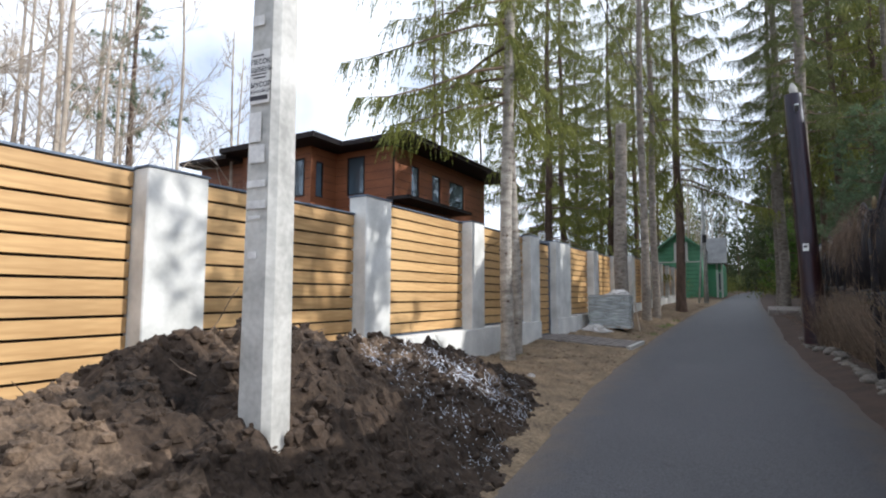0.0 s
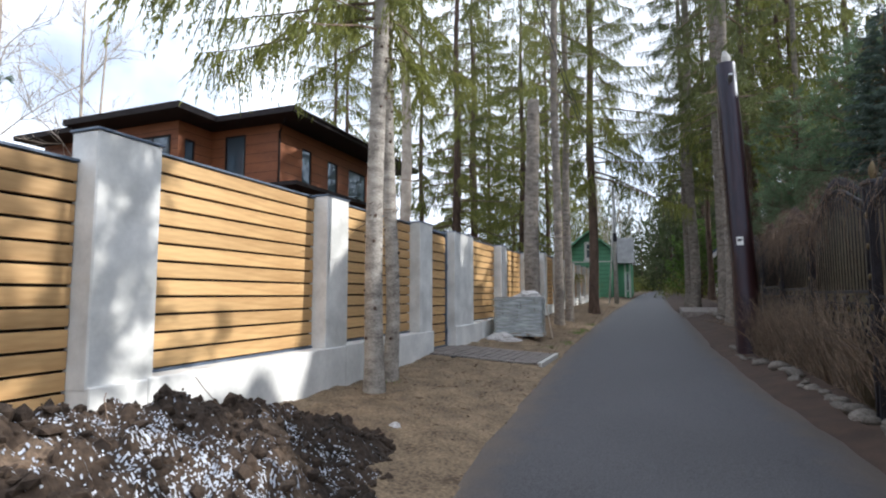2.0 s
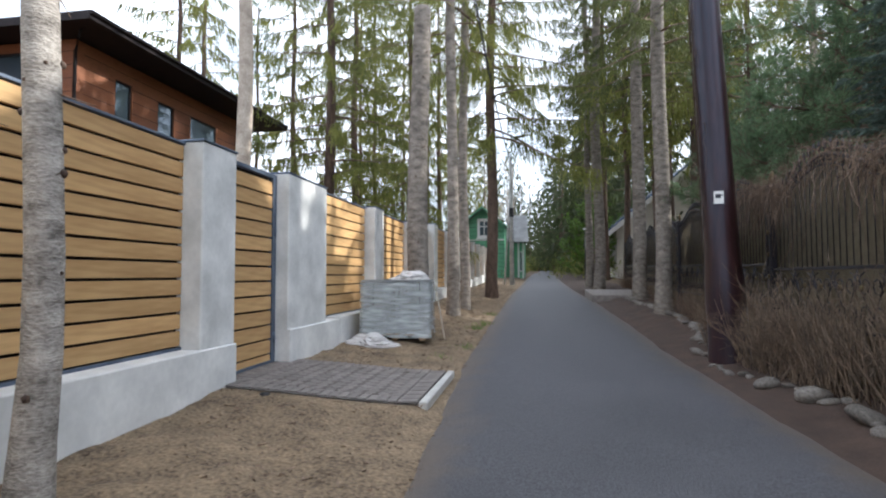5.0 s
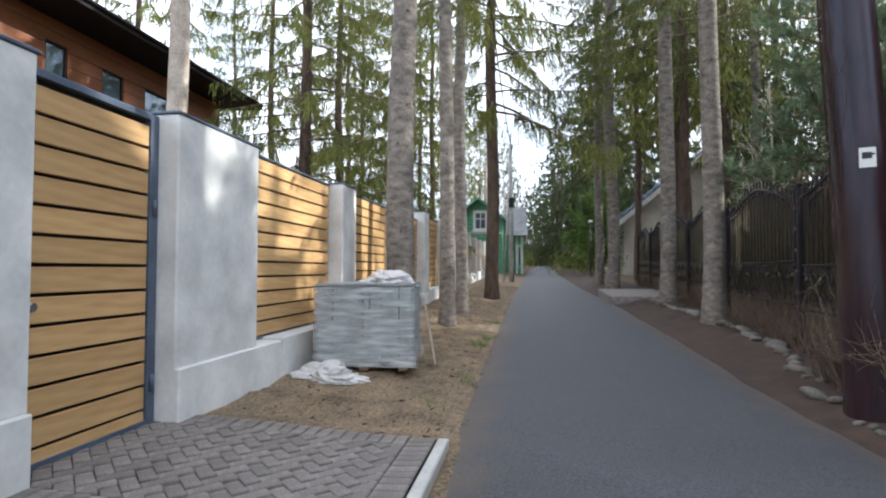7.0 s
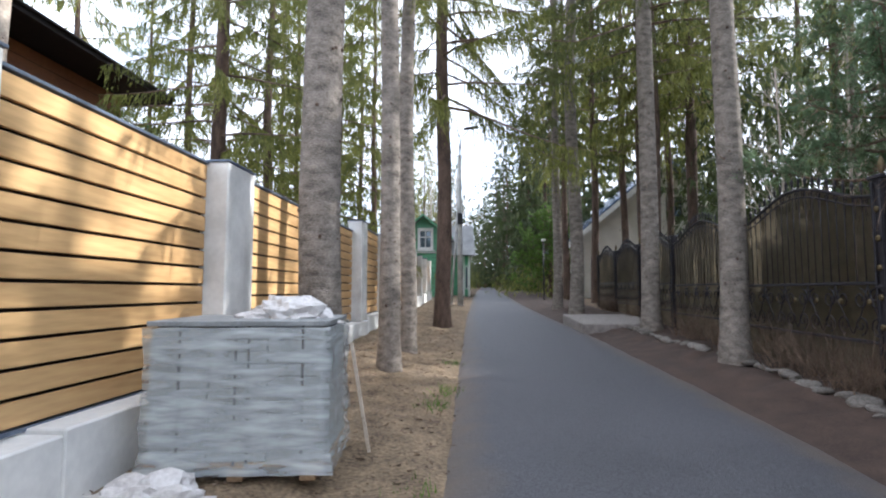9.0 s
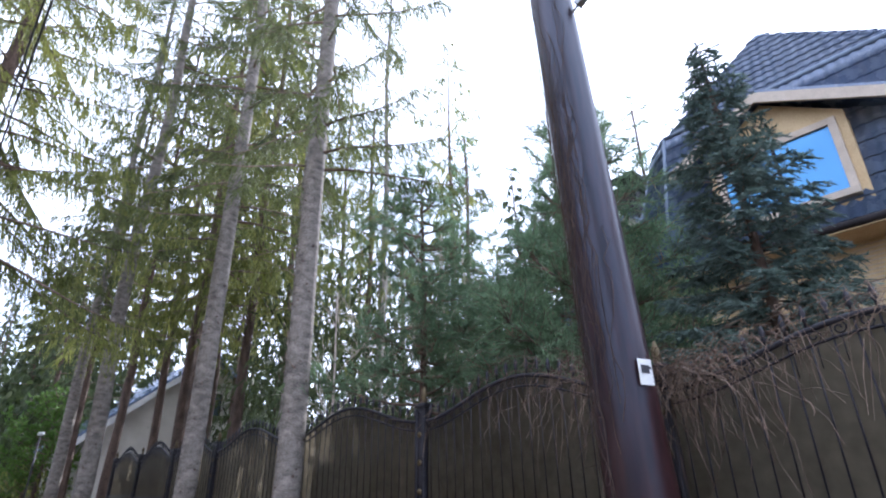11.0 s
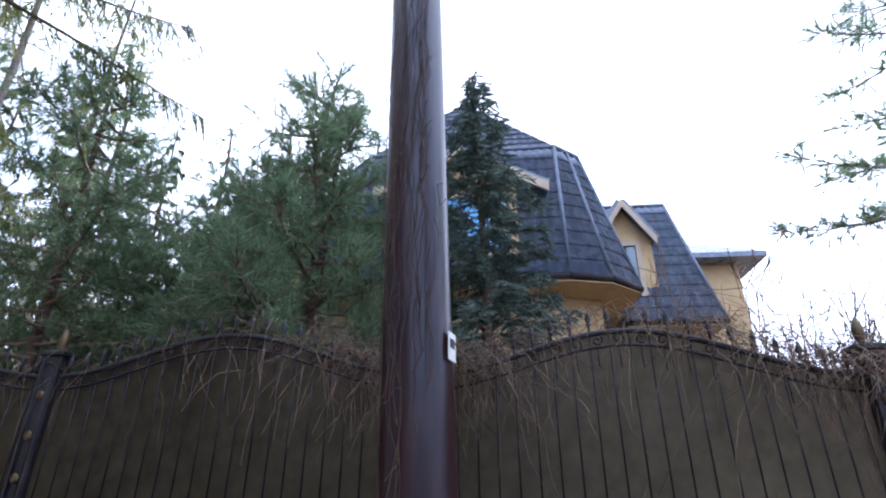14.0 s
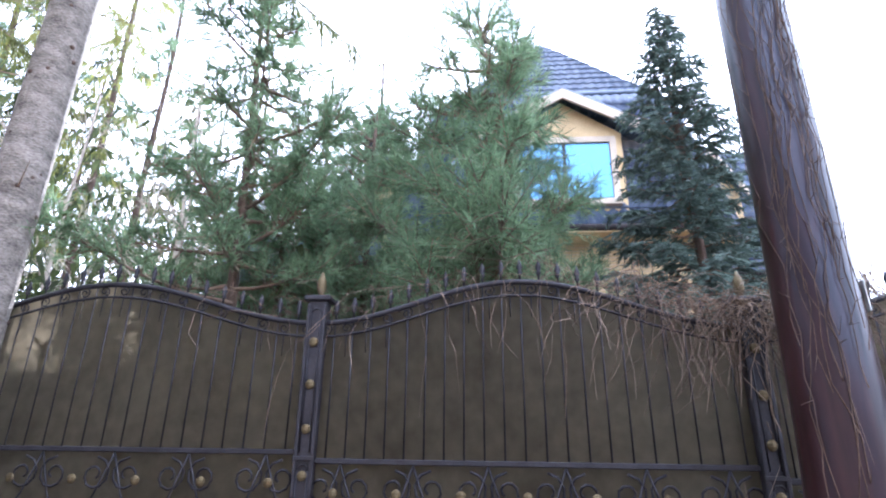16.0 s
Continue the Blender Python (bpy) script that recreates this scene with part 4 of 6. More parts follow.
for sgn in (-1, 1):
    p = [(-5.4, GY - 0.45, 6.4), (-5.4, 57.4, 6.4), (-5.4 + sgn * 1.95, 57.4, 4.85), (-5.4 + sgn * 1.95, GY - 0.45, 4.85)]
    bm = bmesh.new()
    slab(bm, p if sgn < 0 else p[::-1], 0.12)
    part("roof", bm, M_slate, green)
    p = [(-5.4, GY - 0.47, 6.38), (-5.4 + sgn * 1.95, GY - 0.47, 4.83), (-5.4 + sgn * 1.95, GY - 0.47, 4.68), (-5.4, GY - 0.47, 6.23)]
    bm = bmesh.new()
    slab(bm, p if sgn < 0 else p[::-1], 0.04)
    part("barge_board", bm, M_green, green)
w = part("window", boxes((-5.78, -5.6, GY - 0.07, GY, 4.03, 5.49), (-4.93, -4.75, GY - 0.07, GY, 4.03, 5.49), (-5.6, -4.93, GY - 0.07, GY, 5.28, 5.49), (-5.6, -4.93, GY - 0.07, GY, 4.03, 4.22), (-5.86, -4.67, GY - 0.12, GY - 0.071, 3.95, 4.05)), M_white, green, "white carved window frame")
part("pane", boxes((-5.6, -4.93, GY - 0.03, GY - 0.01, 4.22, 5.28)), M_glass, w)
part("glazing_bar", boxes((-5.295, -5.235, GY - 0.055, GY - 0.032, 4.22, 5.28)), M_white, w)
part("glazing_bar", boxes((-5.6, -4.93, GY - 0.05, GY - 0.034, 4.86, 4.92)), M_white, w)
part("trim_board", boxes((-7.05, -3.75, GY - 0.05, GY - 0.002, 3.84, 3.92)), M_white, green)
for x0 in (-2.86, -2.5):
    part("corner_board", boxes((x0, x0 + 0.14, 49.95, 49.998, GZ, 3.8)), M_white, green)
bm = bmesh.new()
slab(bm, [(-3.7, 49.4, 3.8), (-2.0, 49.4, 3.8), (-2.15, 52.4, 6.15), (-3.7, 52.4, 6.15)], 0.1)
part("roof", bm, M_slate, green, "grey corrugated roof slope")
for k in range(9):
    bm = bmesh.new()
    slab(bm, [(-3.65 + k * 0.19, 49.39, 3.835), (-3.6 + k * 0.19, 49.39, 3.835), (-3.6 + k * 0.18, 52.4, 6.19), (-3.65 + k * 0.18, 52.4, 6.19)], 0.03)
    part("roof_rib", bm, M_slate, green)
for z0 in (1.5,):
    w = part("window", boxes((-2.68, -2.52, 49.96, 49.996, z0, 3.1)), M_white, green)
    part("pane", boxes((-2.655, -2.545, 49.95, 49.958, z0 + 0.1, 3.0)), M_glass, w)

# ---- pale house behind the iron fence ----
pale = thing("house", "pale plastered gable house with blue-grey roof", "house")
bm = bmesh.new()
slab(bm, [(3.9, 45, 0.8), (14.5, 45, 0.8), (14.5, 45, 4.5), (9.2, 45, 8.9), (3.9, 45, 4.5)], 0.25)
part("wall", bm, M_pale, pale)
for side_wall in ((3.9, 4.15, 45.25, 54, 0.8, 4.5), (14.25, 14.5, 45.25, 54, 0.8, 4.5), (4.15, 14.25, 53.75, 54, 0.8, 4.5)):
    part("wall", boxes(side_wall), M_pale, pale)
bm = bmesh.new()
slab(bm, [(9.2, 44.4, 9.15), (9.2, 54.5, 9.15), (3.1, 54.5, 4.1), (3.1, 44.4, 4.1)], 0.2)
part("roof", bm, M_rooftile, pale)
bm = bmesh.new()
slab(bm, [(9.2, 54.5, 9.15), (9.2, 44.4, 9.15), (15.3, 44.4, 4.1), (15.3, 54.5, 4.1)], 0.2)
part("roof", bm, M_rooftile, pale)
bm = bmesh.new()
slab(bm, [(9.2, 44.37, 9.0), (3.1, 44.37, 3.95), (3.1, 44.37, 3.6), (9.2, 44.37, 8.65)], 0.05)
part("barge_board", bm, M_white, pale)
w = part("window", boxes((9.2, 10.1, 44.95, 44.998, 5.5, 6.9)), M_darkroof, pale)
part("pane", boxes((9.28, 10.02, 44.94, 44.948, 5.58, 6.82)), M_glass, w)
# ---- mansion with mansard roofs behind the iron fence ----
mansion = thing("house", "yellow mansion with dark tiled mansard roofs and dormers", "house")


def tiled(bm, bl, br, tr, tl, course=0.36, wave=0.21, lift=0.035, mi=0):
    """A roof slope of stepped, waved tile courses between four corners (bottom left, bottom right, top right, top left, seen from outside)."""
    bl, br, tr, tl = (Vector(p) for p in (bl, br, tr, tl))
    nrm = (br - bl).cross(tl - bl).normalized()
    rise = ((tl - bl).length + (tr - br).length) / 2
    n = max(int(rise / course), 2)
    wide = max((br - bl).length, (tr - tl).length)
    cols = max(int(wide / wave) * 4, 4)
    last = None
    for i in range(n):
        rows = []
        for v, up in ((i / n, lift), ((i + 1) / n, 0.0)):
            a, b = bl.lerp(tl, v), br.lerp(tr, v)
            w = (b - a).length
            rows.append([bm.verts.new(a.lerp(b, k / cols) + nrm * (up + 0.014 * math.sin(2 * math.pi * w * (k / cols) / wave))) for k in range(cols + 1)])
        front = last or [bm.verts.new(p.co - nrm * (lift + 0.004)) for p in rows[0]]
        for k in range(cols):
            bm.faces.new((rows[0][k], rows[0][k + 1], rows[1][k + 1], rows[1][k])).smooth = True
            bm.faces.new((front[k], front[k + 1], rows[0][k + 1], rows[0][k]))
        last = rows[1]
    return bm


def mansard(eave, brk, z0, z1, apex, parent):
    """Steep lower slopes and a shallow top over a chain of corners, with hips, gutter and soffit."""
    for i in range(len(eave) - 1):
        a, b, c, d = eave[i + 1], eave[i], brk[i], brk[i + 1]
        if (Vector(a) - Vector(b)).length < 0.01:
            continue
        part("roof", tiled(bmesh.new(), (*a, z0), (*b, z0), (*c, z1), (*d, z1)), M_rooftile, parent)
        part("roof_hip", tube(bmesh.new(), [(*eave[i], z0 + 0.02), (*brk[i], z1 + 0.02)], [0.05, 0.05], 8), M_cap, parent)
        t0, t1 = apex[i], apex[i + 1]
        part("roof", tiled(bmesh.new(), (*d, z1), (*c, z1), t0, t1, course=0.34), M_rooftile, parent)
        part("gutter", tube(bmesh.new(), [(*a, z0 - 0.06), (*b, z0 - 0.06)], [0.075, 0.075], 8), M_darkroof, parent)
        part("roof_ridge", tube(bmesh.new(), [(*c, z1 + 0.02), (*d, z1 + 0.02)], [0.06, 0.06], 8), M_cap, parent)
    bm = bmesh.new()
    slab(bm, [(*p, z0 - 0.1) for p in eave[::-1]], 0.06)
    part("soffit", bm, M_stucco, parent)


EAVE = [(16, 11.5), (8.95, 11.55), (8.32, 12.25), (8.1, 13.1), (8.1, 17.6), (8.95, 19.0), (16, 19.0)]
BREAK = [(16, 12.45), (9.44, 12.45), (9.2, 12.74), (8.93, 13.07), (9.0, 17.5), (9.6, 18.1), (16, 18.1)]
PEAK, BACK = (10.4, 15.3, 11.85), (16, 15.3, 11.85)
mansard(EAVE, BREAK, 5.6, 9.2, [BACK, PEAK, PEAK, PEAK, PEAK, PEAK, BACK], mansion)


def ring_wall(bm, pts, z0, z1, thick=0.3):
    for a, b in zip(pts, pts[1:]):
        slab(bm, [(*a, z0), (*b, z0), (*b, z1), (*a, z1)], thick)
    return bm


WALL = [(9.2, 18.3), (8.85, 17.4), (8.85, 13.5), (9.4, 12.3), (16, 12.3)]
for a, b in zip(WALL, WALL[1:]):
    part("wall", ring_wall(bmesh.new(), [a, b], 0.2, 5.6), M_stucco, mansion)
for k in range(34):
    z = 3.2 + k * 0.075
    part("brick_joint", boxes((8.838, 8.848, 13.55, 17.35, z, z + 0.012)), M_trimbeige, mansion) if z < 5.5 else None


def dormer(parent, x, yc, half, z_tip, z_apex, z_bot, glass, depth=2.2, wy=0.62, wz=(0.25, 0.2), side=0.42, over=0.2):
    """A gabled dormer that faces the lane: front wall with a window, cheeks, two roof slopes and barge boards."""
    d = part("dormer", boxes((x + 0.06, x + 0.2, yc - wy, yc + wy, z_bot, z_bot + wz[0])), M_stucco, parent)
    for wall_side in ((x + 0.06, x + 0.2, yc - wy - side, yc - wy, z_bot, z_tip + 0.1), (x + 0.06, x + 0.2, yc + wy, yc + wy + side, z_bot, z_tip + 0.1), (x + 0.06, x + 0.2, yc - wy, yc + wy, z_tip - wz[1], z_tip + 0.1)):
        part("front_wall", boxes(wall_side), M_stucco, d)
    for cheek in ((x + 0.2, x + depth, yc - wy - side, yc - wy - side + 0.1, z_bot, z_tip), (x + 0.2, x + depth, yc + wy + side - 0.1, yc + wy + side, z_bot, z_tip)):
        part("cheek", boxes(cheek), M_stucco, d)
    bm = bmesh.new()
    slab(bm, [(x + 0.06, yc + wy + side, z_tip + 0.1), (x + 0.06, yc - wy - side, z_tip + 0.1), (x + 0.06, yc, z_apex - 0.1)], 0.12)
    part("gable", bm, M_stucco, d)
    for sgn in (-1, 1):
        a, b = (yc, z_apex), (yc + sgn * half, z_tip)
        p = [(x - over, a[0], a[1]), (x - over, b[0], b[1]), (x + depth, b[0], b[1]), (x + depth, a[0], a[1])]
        bm = bmesh.new()
        slab(bm, p if sgn > 0 else p[::-1], 0.12)
        part("roof", bm, M_rooftile, d)
        p = [(x - over - 0.02, a[0], a[1] + 0.03), (x - over - 0.02, b[0], b[1] + 0.03), (x - over - 0.02, b[0], b[1] - 0.2), (x - over - 0.02, a[0], a[1] - 0.2)]
        bm = bmesh.new()
        slab(bm, p if sgn < 0 else p[::-1], 0.06)
        part("barge_board", bm, M_trimbeige, d, "beige barge board")
    win = part("window", boxes((x - 0.02, x + 0.06, yc - wy, yc - wy + 0.13, z_bot + wz[0], z_tip - wz[1]), (x - 0.02, x + 0.06, yc + wy - 0.13, yc + wy, z_bot + wz[0], z_tip - wz[1]),
                                (x - 0.02, x + 0.06, yc - wy + 0.13, yc + wy - 0.13, z_tip - wz[1] - 0.13, z_tip - wz[1]), (x - 0.1, x + 0.06, yc - wy, yc + wy, z_bot + wz[0] - 0.06, z_bot + wz[0] + 0.06)), M_trimbeige, d)
    part("pane", boxes((x + 0.03, x + 0.045, yc - wy + 0.13, yc + wy - 0.13, z_bot + wz[0] + 0.06, z_tip - wz[1] - 0.13)), glass, win)
    part("glazing_bar", boxes((x + 0.005, x + 0.028, yc - 0.03, yc + 0.03, z_bot + wz[0] + 0.06, z_tip - wz[1] - 0.13)), M_darkroof, win)
    return d


dormer(mansion, 8.12, 15.27, 1.87, 7.57, 8.56, 5.82, M_skyglass, wy=1.06, wz=(0.25, 0.0), side=0.14)
EAVE2 = [(17, 9.35), (10.35, 9.35), (10.35, 11.6), (16, 11.6)]
BREAK2 = [(17, 9.6), (12.3, 9.6), (12.3, 11.4), (16, 11.4)]
mansard(EAVE2, BREAK2, 5.3, 9.33, [(17, 10.5, 9.6), (13.0, 10.5, 9.6), (13.0, 10.5, 9.6), (16, 10.5, 9.6)], mansion)
for a, b in (((11.0, 12.3), (11.0, 9.75)), ((11.0, 9.75), (17, 9.75))):
    part("wall", ring_wall(bmesh.new(), [a, b], 0.2, 5.2), M_stucco, mansion)
dormer(mansion, 10.75, 11.26, 0.74, 7.45, 8.57, 5.7, M_glass, wy=0.38, wz=(0.35, -0.05), side=0.3)
for side_wall in ((15, 15.3, 6.65, 10.2, 0.2, 8.55), (15.3, 20, 6.65, 6.95, 0.2, 8.55)):
    part("wall", boxes(side_wall), M_stucco, mansion)
part("roof", hip_roof(bmesh.new(), 14.35, 20.6, 5.97, 10.2, 8.55, 10.1, 0.16), M_rooftile, mansion)
chimney = part("chimney", boxes((12.0, 12.6, 19.8, 20.4, 5, 10.1), (11.92, 12.68, 19.72, 20.48, 10.1, 10.27), (12.06, 12.54, 19.86, 20.34, 10.27, 10.5), (11.9, 12.7, 19.7, 20.5, 10.5, 10.66), bevel=0.01), M_darkroof, mansion)
part("wall", boxes((10.9, 16, 18.4, 20.9, 0.2, 6.95)), M_stucco, mansion)
for y1, flip in ((21.2, True), (17.9, False)):
    bm = bmesh.new()
    p = [(10.4, 19.45, 8.4), (17, 19.45, 8.4), (17, y1, 6.75), (10.4, y1, 6.75)]
    slab(bm, p[::-1] if flip else p, 0.14)
    part("roof", bm, M_rooftile, mansion)
    bm = bmesh.new()
    slab(bm, [(10.36, 19.45, 8.42), (10.36, y1, 6.77), (10.36, y1, 6.52), (10.36, 19.45, 8.17)], 0.05)
    part("barge_board", bm, M_trimbeige, mansion)
bm = bmesh.new()
slab(bm, [(10.9, 20.9, 6.95), (10.9, 18.2, 6.95), (10.9, 19.45, 8.2)], 0.2)
part("gable", bm, M_stucco, mansion)

shed = thing("garden_building", "low garden building with waved blue-grey tile roof", "building")
part("wall", boxes((8.2, 10.7, 19.3, 22.2, 0.2, 4.4)), M_stucco, shed)
part("roof", tiled(bmesh.new(), (7.8, 22.4, 4.4), (7.8, 18.9, 4.4), (9.5, 19.4, 6.05), (9.5, 22.5, 6.05), course=0.34), M_rooftile, shed)
part("roof", tiled(bmesh.new(), (10.85, 18.9, 4.9), (10.85, 22.4, 4.9), (9.5, 22.5, 6.05), (9.5, 19.4, 6.05), course=0.34), M_rooftile, shed)

# ---- iron fence of the mansion ----
def iron_x(y):
    return 1.67 + 0.056 * (y - 12.27)


def iron_top(y):
    """Height of the fence at its posts."""
    return float(np.interp(y, (-4, 0, 12, 18, 25, 35, 45), (1.92, 1.98, 2.2, 2.35, 2.43, 2.62, 2.75)))


def iron_base(y):
    return ground_z(iron_x(y), y)


iron = thing("fence", "dark iron fence with brown sheet, arched tops and spear points", "fence")
POSTS = [-2.6, 0.35, 3.32, 6.3, 9.28, 12.27, 15.23, 18.23, 21.65, 25.15, 28.2, 31.5, 34.9]


def arch(u):
    return 0.32 * (1 - math.cos(2 * math.pi * u)) / 2


SPEAR = tube(bmesh.new(), [(0, 0, 0), (0, 0, 0.045), (0, 0, 0.06), (0, 0, 0.075), (0, 0, 0.10), (0, 0, 0.165)], [0.008, 0.008, 0.022, 0.012, 0.024, 0.002], 6)
spear_mesh = bpy.data.meshes.new("spear")
SPEAR.to_mesh(spear_mesh)
SPEAR.free()
rosette_bm = bmesh.new()
bmesh.ops.create_uvsphere(rosette_bm, u_segments=8, v_segments=5, radius=0.035)
for v in rosette_bm.verts:
    v.co.x *= 0.5
rosette_mesh = bpy.data.meshes.new("rosette")
rosette_bm.to_mesh(rosette_mesh)
rosette_bm.free()


def scroll(bm, c, r, turns, start, sgn, rad=0.008, mi=0):
    """A flat spiral in the plane of the fence (y, z)."""
    pts = []
    n = int(10 * turns)
    for k in range(n + 1):
        f = k / n
        a = start + sgn * 2 * math.pi * turns * f
        rr = r * (1 - 0.78 * f)
        pts.append((c[0], c[1] + rr * math.cos(a), c[2] + rr * math.sin(a)))
    return tube(bm, pts, [rad] * len(pts), 4, mi)


for i, y in enumerate(POSTS):
    x, z = iron_x(y), iron_base(y)
    top = iron_top(y)
    bm = boxes((x - 0.06, x + 0.06, y - 0.07, y + 0.07, z - 0.3, top + 0.16), bevel=0.006)
    box(bm, x - 0.09, x + 0.09, y - 0.1, y + 0.1, top + 0.16, top + 0.2, 0.008)
    for sgn in (-1, 1):
        box(bm, x - 0.078, x - 0.062, y + sgn * 0.058 - 0.012, y + sgn * 0.058 + 0.012, z, top + 0.13, 0.003)
    for lo, hi in ((z + 0.1, top - 0.98), (top - 0.9, top + 0.1)):
        tube(bm, [(x - 0.068, y + 0.036 * math.cos(a), hi - 0.036 + 0.036 * math.sin(a)) for a in np.linspace(0, math.pi, 9)], [0.006] * 9, 4)
        for sgn in (-1, 1):
            tube(bm, [(x - 0.068, y + sgn * 0.036, lo), (x - 0.068, y + sgn * 0.036, hi - 0.036)], [0.006, 0.006], 4)
    box(bm, x - 0.08, x - 0.062, y - 0.075, y + 0.075, top - 0.955, top - 0.925, 0.004)
    post = part("post", bm, M_iron, iron)
    for k in range(5):
        r = part("rosette", rosette_mesh, M_gold, post)
        r.location = (x - 0.075, y, top - 0.15 - 0.3 * k)
    bm = bmesh.new()
    tube(bm, [(x, y, top + 0.2), (x, y, top + 0.23), (x, y, top + 0.27), (x, y, top + 0.33), (x, y, top + 0.40)], [0.024, 0.022, 0.038, 0.034, 0.006], 10)
    part("finial", bm, M_gold, post, "tarnished gold finial")
    if i == len(POSTS) - 1:
        break
    y2 = POSTS[i + 1]
    xa, xb = iron_x(y), iron_x(y2)
    za, zb = top, iron_top(y2)
    N = 24
    us = [k / N for k in range(N + 1)]
    P = lambda u: (xa + (xb - xa) * u, y + (y2 - y) * u)
    Zt = lambda u: za + (zb - za) * u + arch(u)
    Zg = lambda u: iron_base(y + (y2 - y) * u)
    zl = (za + zb) / 2 - 0.92
    bm = bmesh.new()
    a = [bm.verts.new((P(u)[0], P(u)[1], Zg(u) + 0.03)) for u in us]
    b = [bm.verts.new((P(u)[0], P(u)[1], Zt(u) - 0.015)) for u in us]
    for k in range(N):
        bm.faces.new((a[k], b[k], b[k + 1], a[k + 1]))
    bmesh.ops.solidify(bm, geom=bm.faces[:], thickness=0.008)
    panel = part("panel", bm, M_sheet, iron, "brown satin sheet panel")
    bm = bmesh.new()
    tube(bm, [(P(u)[0] - 0.015, P(u)[1], Zt(u)) for u in us], [0.022] * (N + 1), 6)
    tube(bm, [(P(u)[0] - 0.015, P(u)[1], Zt(u) - 0.1) for u in us], [0.011] * (N + 1), 5)
    part("top_rail", bm, M_iron, panel)
    for dz in (0.0, -0.62):
        part("rail", boxes((-0.017, 0.017, 0, math.hypot(y2 - y, xb - xa) - 0.14, -0.018, 0.018), bevel=0.004), M_iron, panel).matrix_basis = pose(xa - 0.015, y + 0.07, zl + dz, 0, 0, -math.degrees(math.atan2(xb - xa, y2 - y)))
    bars = 22
    for k in range(1, bars):
        u = k / bars
        px, py = P(u)
        bm = bmesh.new()
        tube(bm, [(px - 0.014, py, zl), (px - 0.014, py, Zt(u) - 0.02)], [0.0065, 0.0065], 4)
        part("bar", bm, M_iron, panel)
    for k in range(2, bars * 2 - 1):
        u = k / (bars * 2)
        if k % 2 == 0:
            s = part("spear", spear_mesh, M_iron, panel)
            s.location = (P(u)[0] - 0.012, P(u)[1], Zt(u) + 0.012)
    bm = bmesh.new()
    for k in range(20):
        u = (k + 0.5) / 20
        scroll(bm, (P(u)[0] - 0.018, P(u)[1], Zt(u) - 0.052), 0.046, 1.3, 1.57 if k % 2 else -1.57, 1 if k % 2 else -1, 0.006)
        tube(bm, [(P(u)[0] - 0.014, P(u)[1], Zt(u) - 0.1), (P(u)[0] - 0.014, P(u)[1], Zt(u) - 0.26)], [0.006, 0.003], 4)
    part("scrollwork", bm, M_iron, panel)["kind"] = "stuff"
    for k in range(6):
        bm = bmesh.new()
        u = (k + 0.5) / 6
        cx, cy = P(u)
        for sgn in (-1, 1):
            scroll(bm, (cx - 0.022, cy + sgn * 0.12, zl - 0.17), 0.12, 1.4, 1.57, sgn, 0.009)
            scroll(bm, (cx - 0.022, cy + sgn * 0.13, zl - 0.45), 0.11, 1.4, -1.57, -sgn, 0.009)
            tube(bm, [(cx - 0.022, cy, zl - 0.02), (cx - 0.022, cy + sgn * 0.1, zl - 0.3), (cx - 0.022, cy + sgn * 0.25, zl - 0.55)], [0.008] * 3, 4)
        part("scroll_motif", bm, M_iron, panel)
    for k in range(7):
        r = part("rosette", rosette_mesh, M_gold, panel)
        r.location = (P((k + 0.5) / 7)[0] - 0.04, P((k + 0.5) / 7)[1], zl - 0.2)

# ---- leaning tarred pole with sign and small camera ----
tarred = thing("utility_pole", "leaning dark brown tarred wooden pole with climbing stems", "pole")
PB, PT = Vector((1.21, 15.12, 0.0)), Vector((0.98, 15.247, 6.03))


def on_pole(z):
    return PB.lerp(PT, (z - PB.z) / (PT.z - PB.z))


bm = bmesh.new()
loops = []
for k in range(27):
    h = k / 26
    c = PB.lerp(PT, h)
    r = 0.224 - 0.036 * h + 0.05 * math.exp(-h * 9) + 0.02 * math.exp(-((h - 0.16) / 0.06) ** 2)
    loops.append([bm.verts.new((c.x + r * math.cos(a) * (1 + 0.05 * noise.noise((math.cos(a) * 3, math.sin(a) * 3, h * 2))), c.y + r * math.sin(a) * (1 + 0.05 * noise.noise((math.cos(a) * 3, math.sin(a) * 3, h * 2))), c.z)) for a in (2 * math.pi * j / 18 for j in range(18))])
for a, b in zip(loops, loops[1:]):
    for k in range(18):
        bm.faces.new((a[k], a[(k + 1) % 18], b[(k + 1) % 18], b[k])).smooth = True
bm.faces.new([bm.verts.new(v.co) for v in loops[-1]])
part("shaft", bm, M_pole, tarred)
ax = on_pole(2.29)
sign_m = pose(ax.x - 0.06, ax.y - 0.215, 2.29, 0, 0, 74)
sg = part("sign", boxes((-0.006, 0.0, -0.06, 0.06, -0.085, 0.085), bevel=0.002), M_white, tarred, "small white plate with dark marks")
sg.matrix_basis = sign_m
part("mark", boxes((-0.009, -0.0065, -0.03, 0.04, -0.01, 0.045), (-0.009, -0.0065, -0.05, -0.03, 0.02, 0.035)), M_ink, sg)
cm = part("camera_box", boxes((-0.04, 0.04, -0.09, 0.09, -0.035, 0.035), (-0.012, 0.012, 0.085, 0.3, -0.01, 0.01), bevel=0.006), M_steel, tarred, "small grey camera on a bracket")
cm.matrix_basis = pose(1.02, 14.92, 5.62, -32, 0, 0)
bm = bmesh.new()
bmesh.ops.create_icosphere(bm, subdivisions=3, radius=0.085)
for v in bm.verts:
    v.co *= 1 + 0.5 * noise.noise(v.co * 9)
    v.co.z = v.co.z * 2.1 + 0.13
